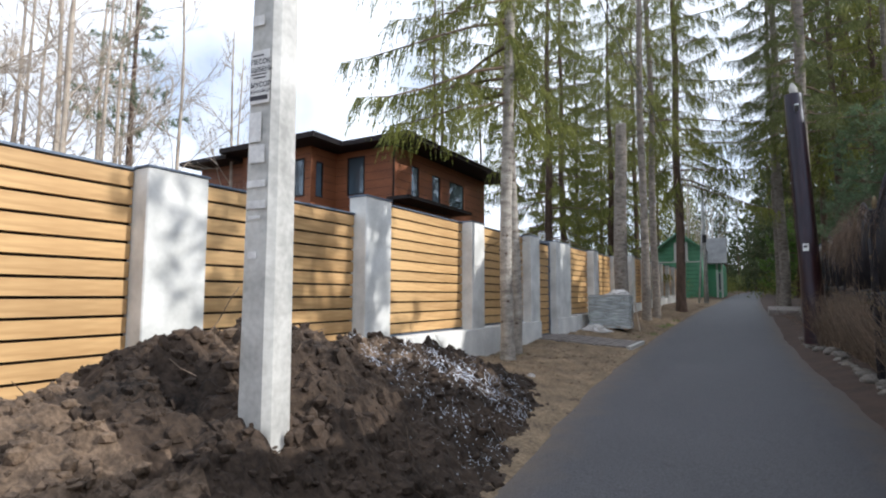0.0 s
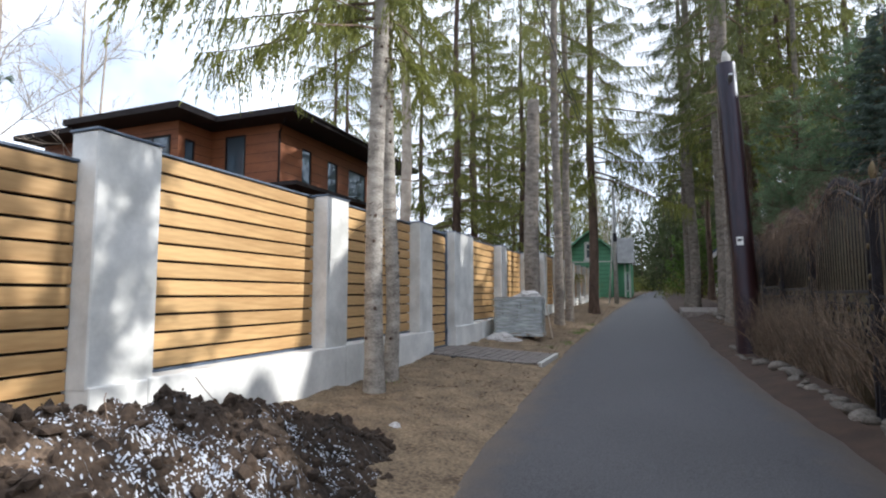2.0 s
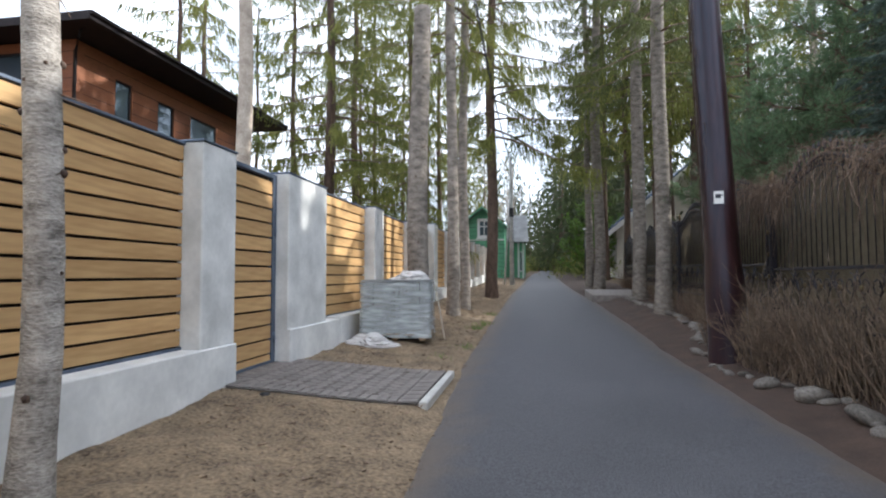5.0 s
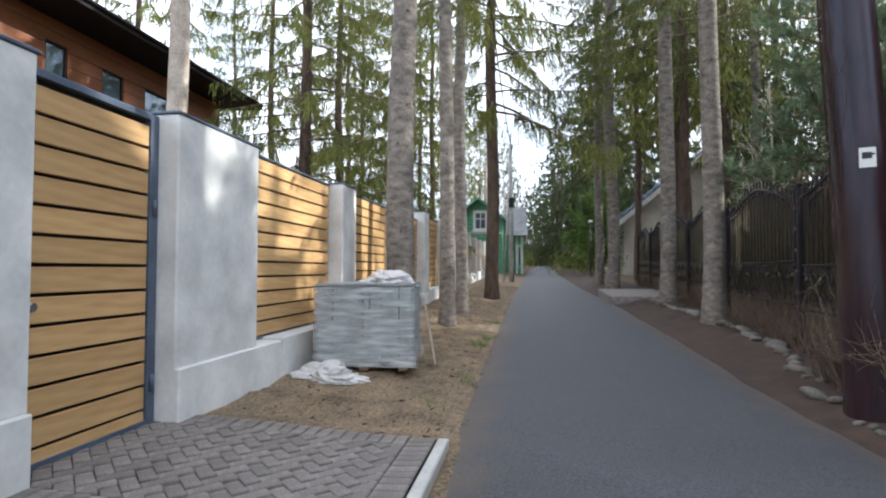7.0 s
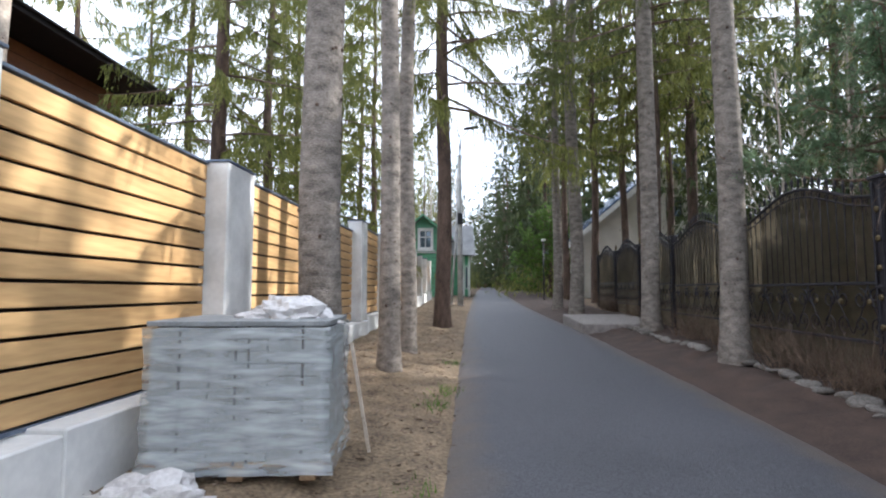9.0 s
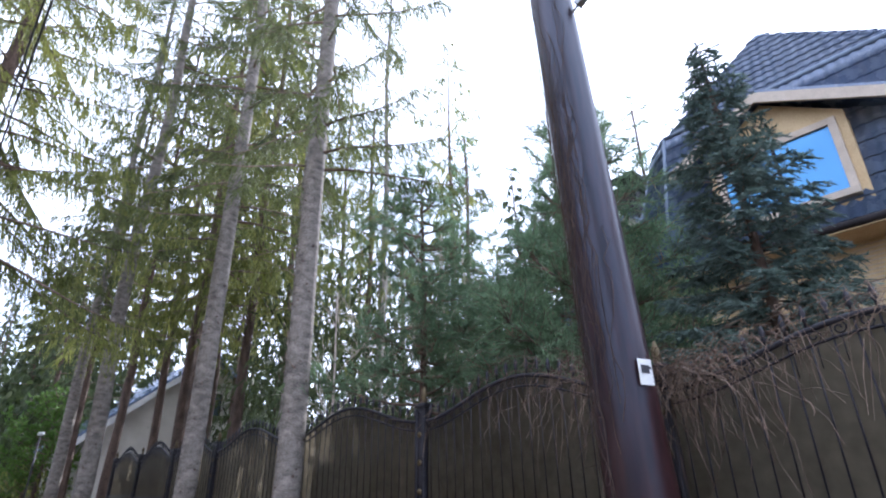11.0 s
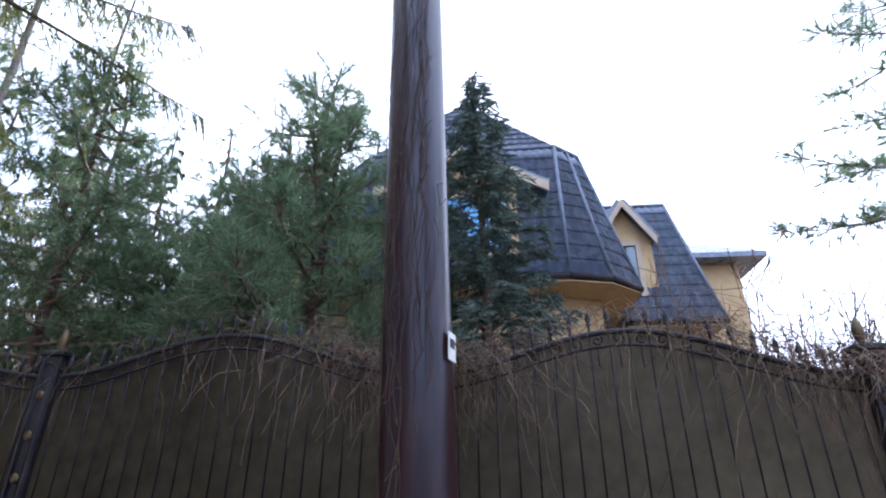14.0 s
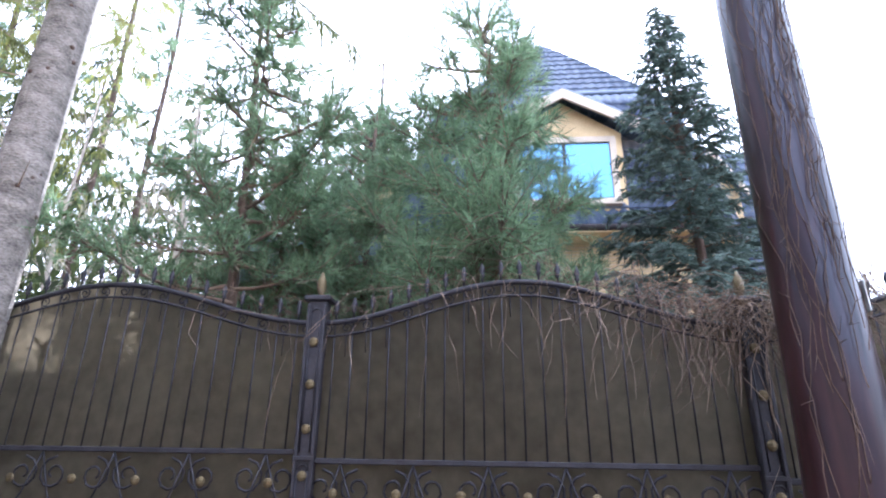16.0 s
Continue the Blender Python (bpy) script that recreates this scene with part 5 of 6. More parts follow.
part("cap", bm, M_kerb, tarred, "grey weathered cap with fittings").location = PT
rng = R(5)
s = Soup()
for k in range(34):
    a0, h, tw = rng.uniform(1.9, 3.6), rng.uniform(0.1, 2.2) if k < 9 else rng.uniform(1.8, 4.2), rng.normal() * 0.2
    hi = rng.uniform(3.0, 6.1)
    prev = None
    while h < hi:
        c = on_pole(h)
        r = 0.237 - 0.036 * h / 6.17 + rng.uniform(-0.004, 0.012)
        p = np.array([c.x + r * math.cos(a0), c.y + r * math.sin(a0), h])
        if prev is not None:
            s.tubes([prev], [p], 0.0028, 0.0028)
        if rng.random() < 0.35:
            q = p + np.array([math.cos(a0), math.sin(a0), rng.normal() * 0.8]) * rng.uniform(0.04, 0.13)
            s.tubes([p], [q], 0.0022, 0.001)
        prev = p
        a0 += tw * 0.12 + rng.normal() * 0.12
        h += rng.uniform(0.1, 0.22)
part("climbing_stem", s.mesh("pole_vine"), M_barkdark, tarred, "bare brown climbing stems")

# bare creeper hanging over the iron fence
s = Soup()
for k in range(1000):
    y = rng.normal() * 0.22 + 15.2 if k % 10 == 0 else rng.normal() * 0.45 + 15.3 if k % 5 < 2 else rng.uniform(10.8, 15.4) if k % 5 == 2 else (rng.normal() * 0.5 + 12.4 if k % 5 == 3 else rng.uniform(8.0, 19.0))
    x = iron_x(y) + rng.normal() * 0.07 - 0.05
    i = int(np.searchsorted(POSTS, y)) - 1
    u = (y - POSTS[i]) / (POSTS[i + 1] - POSTS[i])
    zt = iron_top(y) + arch(u) + 0.05
    p = np.array([x, y, zt + rng.uniform(-0.05, 0.12)])
    d = np.array([rng.normal() * 0.35 - 0.15, rng.normal() * 0.7, rng.uniform(-0.4, 0.7)])
    seg = rng.integers(3, 8)
    for j in range(seg):
        q = p + d * 0.11
        s.tubes([p], [q], 0.003, 0.0022)
        d = d * 0.75 + np.array([rng.normal() * 0.2, rng.normal() * 0.35, -0.35 + rng.normal() * 0.3])
        p = q
        if p[0] > iron_x(p[1]) - 0.03 and p[2] < zt:
            p[0] = iron_x(p[1]) - 0.04
creeper = part("creeper", s.mesh("creeper"), M_twig)
tagged(creeper, "bare brown creeper tangled over the iron fence", "climbing plant", kind="stuff")

# ---- hedge and stones along the lane ----
rng = R(9)
s = Soup()
n = 4700
hy = rng.uniform(-3, 16.2, n)
hx = np.interp(hy, (-3, 8, 12.3, 13.6, 14.6, 16.2), (1.65, 1.6, 1.5, 1.36, 1.2, 1.2)) + rng.uniform(0.0, 0.55, n) ** 1.2
hz = np.array([ground_z(a, b) for a, b in zip(hx, hy)])
p = np.stack([hx, hy, hz], 1)
lean = np.stack([rng.normal(size=n) * 0.22 - 0.08, rng.normal(size=n) * 0.28, np.ones(n)], 1)
tall = rng.uniform(0.7, 1.38, n) * np.where(rng.random(n) < 0.5, 1.0, 0.8)
tall = np.minimum(tall, 1.2) * np.interp(hy, (12.5, 14.5), (1, 0.72))
q = p + lean * tall[:, None] * 0.6
r2 = q + (lean + rng.normal(size=(n, 3)) * 0.25) * tall[:, None] * 0.4
s.tubes(p, q, 0.006, 0.004)
s.tubes(q, r2, 0.004, 0.0015)
for k in range(3):
    f = rng.uniform(0.3, 1, (n, 1))
    b0 = p + (q - p) * f if k < 2 else q + (r2 - q) * f
    w = rng.normal(size=(n, 3)) * 0.6 + [0, 0, 0.5]
    s.tubes(b0, b0 + w * rng.uniform(0.08, 0.3, (n, 1)), 0.003, 0.001)
hedge = part("hedge", s.mesh("hedge"), M_hedge)
tagged(hedge, "leafless clipped hedge of brown twigs beside the lane", "hedge", kind="stuff")
# dry shrubs further along the iron fence
s = Soup()
for y0 in np.concatenate([rng.uniform(16.4, 20.2, 16), rng.uniform(21.5, 34, 22)]):
    x0 = iron_x(y0) - rng.uniform(0.12, 0.4)
    for k in range(24):
        a = np.array([x0 + rng.normal() * 0.06, y0 + rng.normal() * 0.06, ground_z(x0, y0) - 0.02])
        d = np.array([rng.normal() * 0.3 - 0.15, rng.normal() * 0.45, 1.0]) * rng.uniform(0.25, 0.75)
        b = a + d * 0.55
        c = b + (d + rng.normal(size=3) * 0.2) * 0.45
        s.tubes([a, b], [b, c], [0.005, 0.003], [0.003, 0.001])
        s.tubes([b], [b + rng.normal(size=3) * 0.16], 0.002, 0.001)
tagged(part("dry_shrubs", s.mesh("dry_shrubs"), M_twig), "bare dry shrubs at the foot of the iron fence", "shrub", kind="stuff")


bush = thing("dry_bush", "leafless yellowish bush beside the tarred pole", "shrub")
part("crown", bare_crown("bush_crown", R(71), 1.4, 0.05, 3.6, 8, 3, 1.1), M_twig, bush)
bush.scale = (0.27, 0.27, 0.27)
bush.location = (1.28, 13.75, ground_z(1.28, 13.75))


def stone_mesh(seed):
    g = R(seed)
    bm = bmesh.new()
    bmesh.ops.create_icosphere(bm, subdivisions=2, radius=1.0)
    off = g.random(3) * 20
    for v in bm.verts:
        v.co *= 1 + 0.35 * noise.noise(v.co * 0.9 + Vector(off)) + 0.1 * noise.noise(v.co * 2.5 + Vector(off))
        v.co.z *= 0.62
    me = bpy.data.meshes.new("stone")
    bm.to_mesh(me)
    bm.free()
    for pgn in me.polygons:
        pgn.use_smooth = True
    return me


stone_meshes = [stone_mesh(k) for k in range(7)]
border = thing("stone_border", "loose row of rough field stones edging the lane", "stone border")
y = 6.2
rng = R(10)
while y < 30:
    r = (0.038 + 0.085 * rng.random() ** 2.0) * (1.25 if 12 < y < 14.6 else 1.0)
    off = float(np.interp(y, (6, 9.5, 12.9, 14.7, 16, 18, 20, 24, 30), (0.42, 0.47, 0.57, 0.3, 0.5, 0.95, 1.05, 0.95, 0.7)))
    x = road_right(y) + off + rng.normal() * 0.05
    st = part("stone", stone_meshes[rng.integers(7)], M_stone, border)
    st.matrix_basis = pose(x, y, ground_z(x, y) + r * 0.12, rng.uniform(-15, 15), rng.uniform(-15, 15), rng.uniform(0, 360)) @ Matrix.Diagonal((r * rng.uniform(0.9, 1.4), r, r * rng.uniform(0.8, 1.1), 1))
    y += r * rng.uniform(1.6, 3.6)

# ---- concrete pole with weathered notices ----
conc = thing("utility_pole", "square grey concrete pole with weathered paper notices", "pole")
CX, CY = -2.36, 2.05
conc.location = (CX, CY, 0)
bm = bmesh.new()
rings = []
for z, w in ((-0.2, 0.118), (0.28, 0.116), (9.2, 0.075)):
    c = w * 0.32
    rings.append([bm.verts.new((sx * (w if k else w - c), sy * (w - c if k else w), z)) for sx, sy, k in ((1, -1, 1), (1, 1, 1), (1, 1, 0), (-1, 1, 0), (-1, 1, 1), (-1, -1, 1), (-1, -1, 0), (1, -1, 0))])
for a, b in zip(rings, rings[1:]):
    for k in range(8):
        bm.faces.new((a[k], a[(k + 1) % 8], b[(k + 1) % 8], b[k]))
bm.faces.new(rings[-1])
POLE_TURN = 7
shaft = part("shaft", bm, M_poleconc, conc)
shaft.rotation_euler = (0, 0, radians(POLE_TURN))


def notice(z0, z1, a, b, mat, name="notice", out=0.0015):
    w = 0.116 - 0.041 * ((z0 + z1) / 2) / 9.2
    o = part(name, boxes((a, b, -w - out - 0.0012, -w - 0.0004, z0, z1)), mat, conc)
    o.rotation_euler = (radians(0.36), 0, radians(POLE_TURN))
    return o


def words(parent, text, x, y, z, size, mat=M_ink):
    cu = bpy.data.curves.new("lettering", "FONT")
    cu.body, cu.size, cu.extrude, cu.offset = text, size, 0.0003, size * 0.022
    tmp = bpy.data.objects.new("lettering", cu)
    me = bpy.data.meshes.new_from_object(tmp)
    bpy.data.objects.remove(tmp)
    o = part("lettering", me, mat, parent)
    o.matrix_basis = pose(x, y, z, 90, 0, 0)
    return o


nt = notice(2.24, 2.55, -0.066, 0.068, M_paper)
yy = -0.116 + 0.041 * 2.4 / 9.2 - 0.0035
for txt, sz, zz in (("ПЕСОК", 0.040, 2.468), ("ЩЕБЕНЬ", 0.036, 2.424), ("МУСОР", 0.040, 2.334), ("КОНТЕЙНЕР", 0.0235, 2.300)):
    words(nt, txt, -0.062, yy, zz, sz)
for z0, z1, a, b in ((2.515, 2.524, -0.05, 0.03), (2.406, 2.413, -0.06, 0.05), (2.385, 2.393, -0.045, 0.045), (2.258, 2.285, -0.062, 0.062)):
    part("ruled_line", boxes((a, b, yy - 0.0005, yy + 0.0005, z0, z1)), M_ink, nt)
for z0, z1, a, b in ((2.02, 2.19, -0.066, 0.02), (1.90, 2.0, -0.06, 0.05), (1.64, 1.685, -0.066, 0.066), (1.58, 1.60, -0.05, 0.03), (1.76, 1.80, -0.066, 0.06), (1.36, 1.40, -0.05, 0.01), (2.70, 2.76, -0.06, 0.02)):
    notice(z0, z1, a, b, M_paper, "paper_remnant", 0.0002)

# ---- heap of turned earth ----
def heap_z(x, y):
    h = mound_h(x, y)
    k = ease(h / 0.12)
    n1 = noise.fractal((x * 1.6, y * 1.6, 0.3), 0.7, 2.0, 5)
    n2 = noise.turbulence((x * 4.2, y * 4.2, 1.3), 4, False)
    n3 = noise.turbulence((x * 10, y * 10, 5.0), 3, True)
    return ground_z(x, y) - 0.05 * (1 - k) + h * (1 + 0.10 * n1) + k * (0.06 * n1 + 0.10 * (n2 - 0.4) + 0.055 * (n3 - 0.5))


HEAP_X, HEAP_Y, CELL = np.arange(-4.46, -1.15, 0.028), np.arange(-2.2, 8.0, 0.028), 0.028
bm = sheet(list(HEAP_X), list(HEAP_Y), heap_z)


def lit_dry_soil(x, y):
    """The old dry part of the heap, with moist patches; sunlit side and shaded flank are painted in."""
    return noise.noise((x * 1.5, y * 1.5, 11.0)) + 0.5 * noise.noise((x * 6, y * 6, 3.0)) + 1.1 * ease((2.3 - y) / 1.7) - 0.9 * ease((x + 2.3) / 0.6) > 0.42


for f in bm.faces:
    c = f.calc_center_median()
    f.material_index = 1 if lit_dry_soil(c.x, c.y) else 0
heap = part("soil_heap", bm, [M_mound, M_sunsoil], None)
for pgn in heap.data.polygons:
    pgn.use_smooth = False
tagged(heap, "heap of dark turned earth with clods and snow remnants", "earth heap", kind="stuff")
rng = R(12)
s = Soup()
ico = bmesh.new()
bmesh.ops.create_icosphere(ico, subdivisions=1, radius=1.0)
ICO_V, ICO_F = np.array([v.co[:] for v in ico.verts]), [[v.index for v in f.verts] for f in ico.faces]
ico.free()
clod = bmesh.new()
for k in range(8600):
    y = rng.uniform(-1.5, 7.7)
    x = rng.uniform(-4.3, -1.2)
    if mound_h(x, y) < 0.03 and rng.random() < 0.92:
        continue
    r = 0.009 + 0.05 * rng.random() ** (2.6 if y < 2.8 else 4.5)
    c = np.array([x, y, heap_z(x, y) + r * 0.15])
    sq = rng.uniform(0.45, 1.3, 3)
    vs = [clod.verts.new(c + p * sq * r * rng.uniform(0.7, 1.2)) for p in ICO_V]
    dry = 1 if lit_dry_soil(x, y) else 0
    for f in ICO_F:
        clod.faces.new([vs[q] for q in f]).material_index = dry
part("clods", clod, [M_mound, M_sunsoil], heap)["kind"] = "stuff"
# patches of old snow in the hollows of the far flank
snow = bmesh.new()
step = 0.0078
sx, sy = np.arange(-4.0, -1.4, step), np.arange(2.0, 7.2, step)
corner = {}
HEAP_GRID = {}


def on_heap(x, y):
    """Height of the heap's own mesh, between its corners."""
    i, j = int((x - HEAP_X[0]) / CELL), int((y - HEAP_Y[0]) / CELL)
    u, v = (x - HEAP_X[i]) / CELL, (y - HEAP_Y[j]) / CELL
    for p in (i, i + 1):
        for q in (j, j + 1):
            if (p, q) not in HEAP_GRID:
                HEAP_GRID[p, q] = heap_z(HEAP_X[p], HEAP_Y[q])
    lo = HEAP_GRID[i, j] * (1 - u) + HEAP_GRID[i + 1, j] * u
    hi = HEAP_GRID[i, j + 1] * (1 - u) + HEAP_GRID[i + 1, j + 1] * u
    return lo * (1 - v) + hi * v


def snow_corner(i, j):
    if (i, j) not in corner:
        x, y = sx[i] + 0.004 * noise.noise((i * 0.7, j * 0.7, 0)), sy[j] + 0.004 * noise.noise((i * 0.7, j * 0.7, 9))
        corner[i, j] = snow.verts.new((x, y, on_heap(x, y) + 0.006))
    return corner[i, j]


for i in range(len(sx) - 1):
    for j in range(len(sy) - 1):
        x, y = sx[i], sy[j]
        if mound_h(x, y) < 0.06:
            continue
        cover = 0.45 * noise.noise((x * 1.1, y * 1.1, 8.0)) + 0.46 * ease((y - 2.7) / 1.2) - 0.22 * ease((-2.8 - x) / 0.6)
        if cover < -0.1:
            continue
        speck = 0.3 * noise.noise((x * 7, y * 7, 2.0)) + 0.5 * noise.noise((x * 33, y * 33, 4.0)) + 0.9 * noise.noise((x * 95, y * 95, 6.0))
        if speck + cover > 0.88:
            snow.faces.new((snow_corner(i, j), snow_corner(i + 1, j), snow_corner(i + 1, j + 1), snow_corner(i, j + 1)))
part("snow_remnant", snow, M_snow, heap, "small patches of granular snow")["kind"] = "stuff"

s = Soup()
for k in range(90):
    y, x = rng.uniform(-1, 7.2), rng.uniform(-4.1, -1.5)
    if mound_h(x, y) < 0.05:
        continue
    p = np.array([x, y, heap_z(x, y) - 0.02])
    d = rng.normal(size=3) * [1, 1, 0.5] + [0, 0, 0.4]
    for q in range(rng.integers(2, 5)):
        e = p + d * rng.uniform(0.03, 0.09)
        s.tubes([p], [e], 0.004, 0.003)
        d = d + rng.normal(size=3) * 0.5
        p = e
part("roots", s.mesh("roots"), M_twig, heap, "thin torn roots and dry stalks")["kind"] = "stuff"

# ---- pallet of slabs wrapped in film ----
pallet = thing("pallet", "pallet of grey paving slabs wrapped in torn film", "pallet", at=(-3.72, 16.38, ground_z(-3.7, 16.3)))
pallet.rotation_euler = (0, 0, radians(6))
pw, pd = 0.56, 0.46
for sx in (-0.5, 0, 0.5):
    part("bearer", boxes((sx * 0.9 - 0.05, sx * 0.9 + 0.05, -pd, pd, 0.0, 0.09), bevel=0.004), M_wood, pallet)
part("deck", boxes((-pw, pw, -pd, pd, 0.09, 0.115)), M_wood, pallet)
rng = R(14)
slab_mesh = bpy.data.meshes.new("slab")
b = boxes((-0.183, 0.183, -0.226, 0.226, 0.0, 0.074), bevel=0.006)
b.to_mesh(slab_mesh)
b.free()
for k in range(11):
    for i in range(3):
        for j in range(2):
            o = part("slab", slab_mesh, M_block, pallet)
            o.location = ((i - 1) * 0.368 + rng.normal() * 0.004, (j - 0.5) * 0.456 + rng.normal() * 0.004, 0.117 + k * 0.0765)
part("top_board", boxes((-pw - 0.01, pw + 0.01, -pd - 0.01, pd + 0.01, 0.965, 1.0), bevel=0.004), M_block, pallet)
for sx in (-0.37, -0.02, 0.06, 0.40):
    part("strap", boxes((sx, sx + 0.016, -pd - 0.006, -pd - 0.002, 0.1, 0.965)), M_black, pallet)
    part("strap", boxes((sx, sx + 0.016, pd + 0.002, pd + 0.006, 0.1, 0.965)), M_black, pallet)
bm = bmesh.new()
n = 60
lo, hi = [], []
rows = []
for zi in range(13):
    z = 0.05 + 0.91 * zi / 12
    ring = []
    for k in range(n):
        u = 4 * k / n
        side, f = int(u), u % 1
        cx, cy = [(-1 + 2 * f, -1), (1, -1 + 2 * f), (1 - 2 * f, 1), (-1, 1 - 2 * f)][side]
        d = 0.016 + 0.03 * abs(noise.noise((cx * 3, cy * 3, z * 5))) + 0.014 * noise.noise((cx * 8, cy * 8, z * 9)) + 0.03 * ease((0.2 - z) / 0.15)
        ring.append(bm.verts.new((cx * (pw + d), cy * (pd + d), z)))
    rows.append(ring)
for a, b in zip(rows, rows[1:]):
    for k in range(n):
        bm.faces.new((a[k], a[(k + 1) % n], b[(k + 1) % n], b[k])).smooth = True
film_ob = part("film", bm, M_film, pallet, "clear crinkled stretch film")


def crumple(name, cx, cy, rx, ry, h, seed, mat, z=None):
    g = R(seed)
    bm = bmesh.new()
    bmesh.ops.create_icosphere(bm, subdivisions=4, radius=1.0)
    o = Vector(g.random(3) * 30)
    for v in bm.verts:
        d = 1 + 0.55 * noise.turbulence(v.co * 1.6 + o, 4, True) - 0.3
        v.co = Vector((v.co.x * rx * d, v.co.y * ry * d, max(v.co.z, -0.15) * h * d))
    ob = part(name, bm, mat)
    ob.location = (cx, cy, (ground_z(cx, cy) if z is None else z) - 0.01)
    return ob


tagged(crumple("plastic_sheet", -4.02, 15.60, 0.36, 0.22, 0.17, 3, M_foil), "crumpled translucent plastic sheet on the sand", "plastic sheet")
tagged(crumple("plastic_sheet", -3.72, 15.50, 0.26, 0.15, 0.08, 4, M_foil), "flattened torn plastic sheet on the sand", "plastic sheet")
tagged(crumple("plastic_sheet", -3.5, 16.42, 0.33, 0.22, 0.17, 5, M_foil, ground_z(-3.7, 16.3) + 1.0), "crumpled white plastic on the wrapped pallet", "plastic sheet")
lath = part("lath", boxes((-0.012, 0.012, -0.012, 0.012, 0, 0.85), bevel=0.002), M_paletwig)
lath.matrix_basis = pose(-2.98, 16.75, ground_z(-3, 16.7), 0, -10, 0)
tagged(lath, "thin pale wooden lath leaning on the pallet", "lath")

tagged(crumple("litter_scrap", -2.9, 7.62, 0.06, 0.045, 0.05, 7, M_foil), "small crumpled pale scrap on the sand", "litter")
plug = part("pipe_cap", tube(bmesh.new(), [(0, 0, -0.03), (0, 0, 0.05), (0, 0, 0.055), (0, 0, 0.02)], [0.05, 0.05, 0.035, 0.03], 12), M_black)
plug.location = (-3.95, 12.1, ground_z(-3.95, 12.1))
tagged(plug, "short black plastic pipe end in the sand", "pipe")
drive = tagged(part("driveway", boxes((0.42, 2.3, 25.6, 28.6, 0.2, 0.62), bevel=0.02), M_paver), "grey paved crossing to the garden gate", "driveway", kind="structure")
drive.rotation_euler = (radians(1.9), 0, 0)
drive.location = (0, 0, -0.87)

# ---- street lamp by the green house ----
lamp = thing("street_lamp", "grey concrete street lamp with curved arm", "street lamp")
LX, LY = -2.75, 38.0
part("pole", tube(bmesh.new(), [(LX, LY, 0.5), (LX - 0.05, LY, 7.8)], [0.14, 0.09], 8), M_poleconc, lamp)
part("brace", tube(bmesh.new(), [(LX - 0.45, LY, 0.45), (LX - 0.1, LY, 5.6)], [0.06, 0.06], 6), M_poleconc, lamp)
part("arm", tube(bmesh.new(), [(LX - 0.05, LY, 7.4), (LX, LY - 0.1, 8.3), (LX + 0.15, LY - 0.3, 8.65), (LX + 0.4, LY - 0.5, 8.85)], [0.03] * 4, 6), M_steel, lamp)
bm = boxes((-0.13, 0.13, -0.38, 0.38, -0.06, 0.06), bevel=0.04)
part("lamp_head", bm, M_darkroof, lamp).matrix_basis = pose(LX + 0.52, LY - 0.6, 8.93, 14, 0, -60)
part("meter_box", boxes((LX - 0.12, LX + 0.12, LY - 0.28, LY - 0.14, 4.5, 5.0), bevel=0.01), M_black, lamp)
cables = thing("cable", "thin black overhead cables along the lane", "cable")
for a, b, sag in (((LX, LY, 7.6), (CX, CY, 8.4), 1.2), ((LX + 0.1, LY, 7.3), (CX + 0.05, CY, 8.0), 1.4), ((LX, LY, 7.5), (-4.5, 75, 9), 0.8)):
    pts = [(a[0] + (b[0] - a[0]) * k / 20, a[1] + (b[1] - a[1]) * k / 20, a[2] + (b[2] - a[2]) * k / 20 - sag * 4 * (k / 20) * (1 - k / 20)) for k in range(21)]
    part("cable", tube(bmesh.new(), pts, [0.012] * 21, 4), M_black, cables)

# ---- grass tufts on the verge ----
rng = R(15)
s = Soup()
for cx, cy, n in ((-2.55, 16.0, 60), (-2.6, 18.3, 110), (-2.5, 19.0, 80), (-2.75, 15.0, 30), (-3.9, 9.35, 25), (-2.5, 21, 60)):
    a = np.stack([cx + rng.normal(size=n) * 0.09, cy + rng.normal(size=n) * 0.16, np.full(n, ground_z(cx, cy) - 0.01)], 1)
    w = rng.normal(size=(n, 3)) * 0.4 + [0, 0, 1]
    s.needles(a, w, rng.uniform(0.05, 0.13, n), 0.009, rng)
tagged(part("grass_tufts", s.mesh("grass_tufts"), M_grass), "small tufts of fresh green grass on the verge", "grass", kind="stuff")
s = Soup()
n = 13000
lx = rng.uniform(-4.4, -2.0, n)
ly = rng.uniform(7.5, 34, n)
keep = np.array([lx[i] < road_left(ly[i]) + 0.15 and not (12.2 < ly[i] < 14.0) for i in range(n)])
lx, ly = lx[keep], ly[keep]
lz = np.array([ground_height(a, b) for a, b in zip(lx, ly)]) + 0.008
w = rng.normal(size=(len(lx), 3)) * [1, 1, 0.15]
s.needles(np.stack([lx, ly, lz], 1), w, 0.015 + 0.09 * rng.random(len(lx)) ** 3, 0.006 + 0.02 * rng.random(len(lx)) ** 2, rng)
tagged(part("litter", s.mesh("litter"), M_twig), "fallen twigs, bark scraps and dry leaves on the verge", "forest litter", kind="stuff")

# ---- paved strip before the gate: kerbs ----
part_y0, part_y1 = 12.26, 13.98


def pave_z(x):
    return 0.012 + 0.10 * ease((-2.48 - x) / 2.2)


def sloped(x0, x1, y0, y1, up, thick):
    """A slab that follows the fall of the paving."""
    bm = sheet([x0 + (x1 - x0) * k / 10 for k in range(11)], [y0, y1], lambda x, y: pave_z(x) + up)
    bmesh.ops.solidify(bm, geom=bm.faces[:], thickness=thick)
    return bm


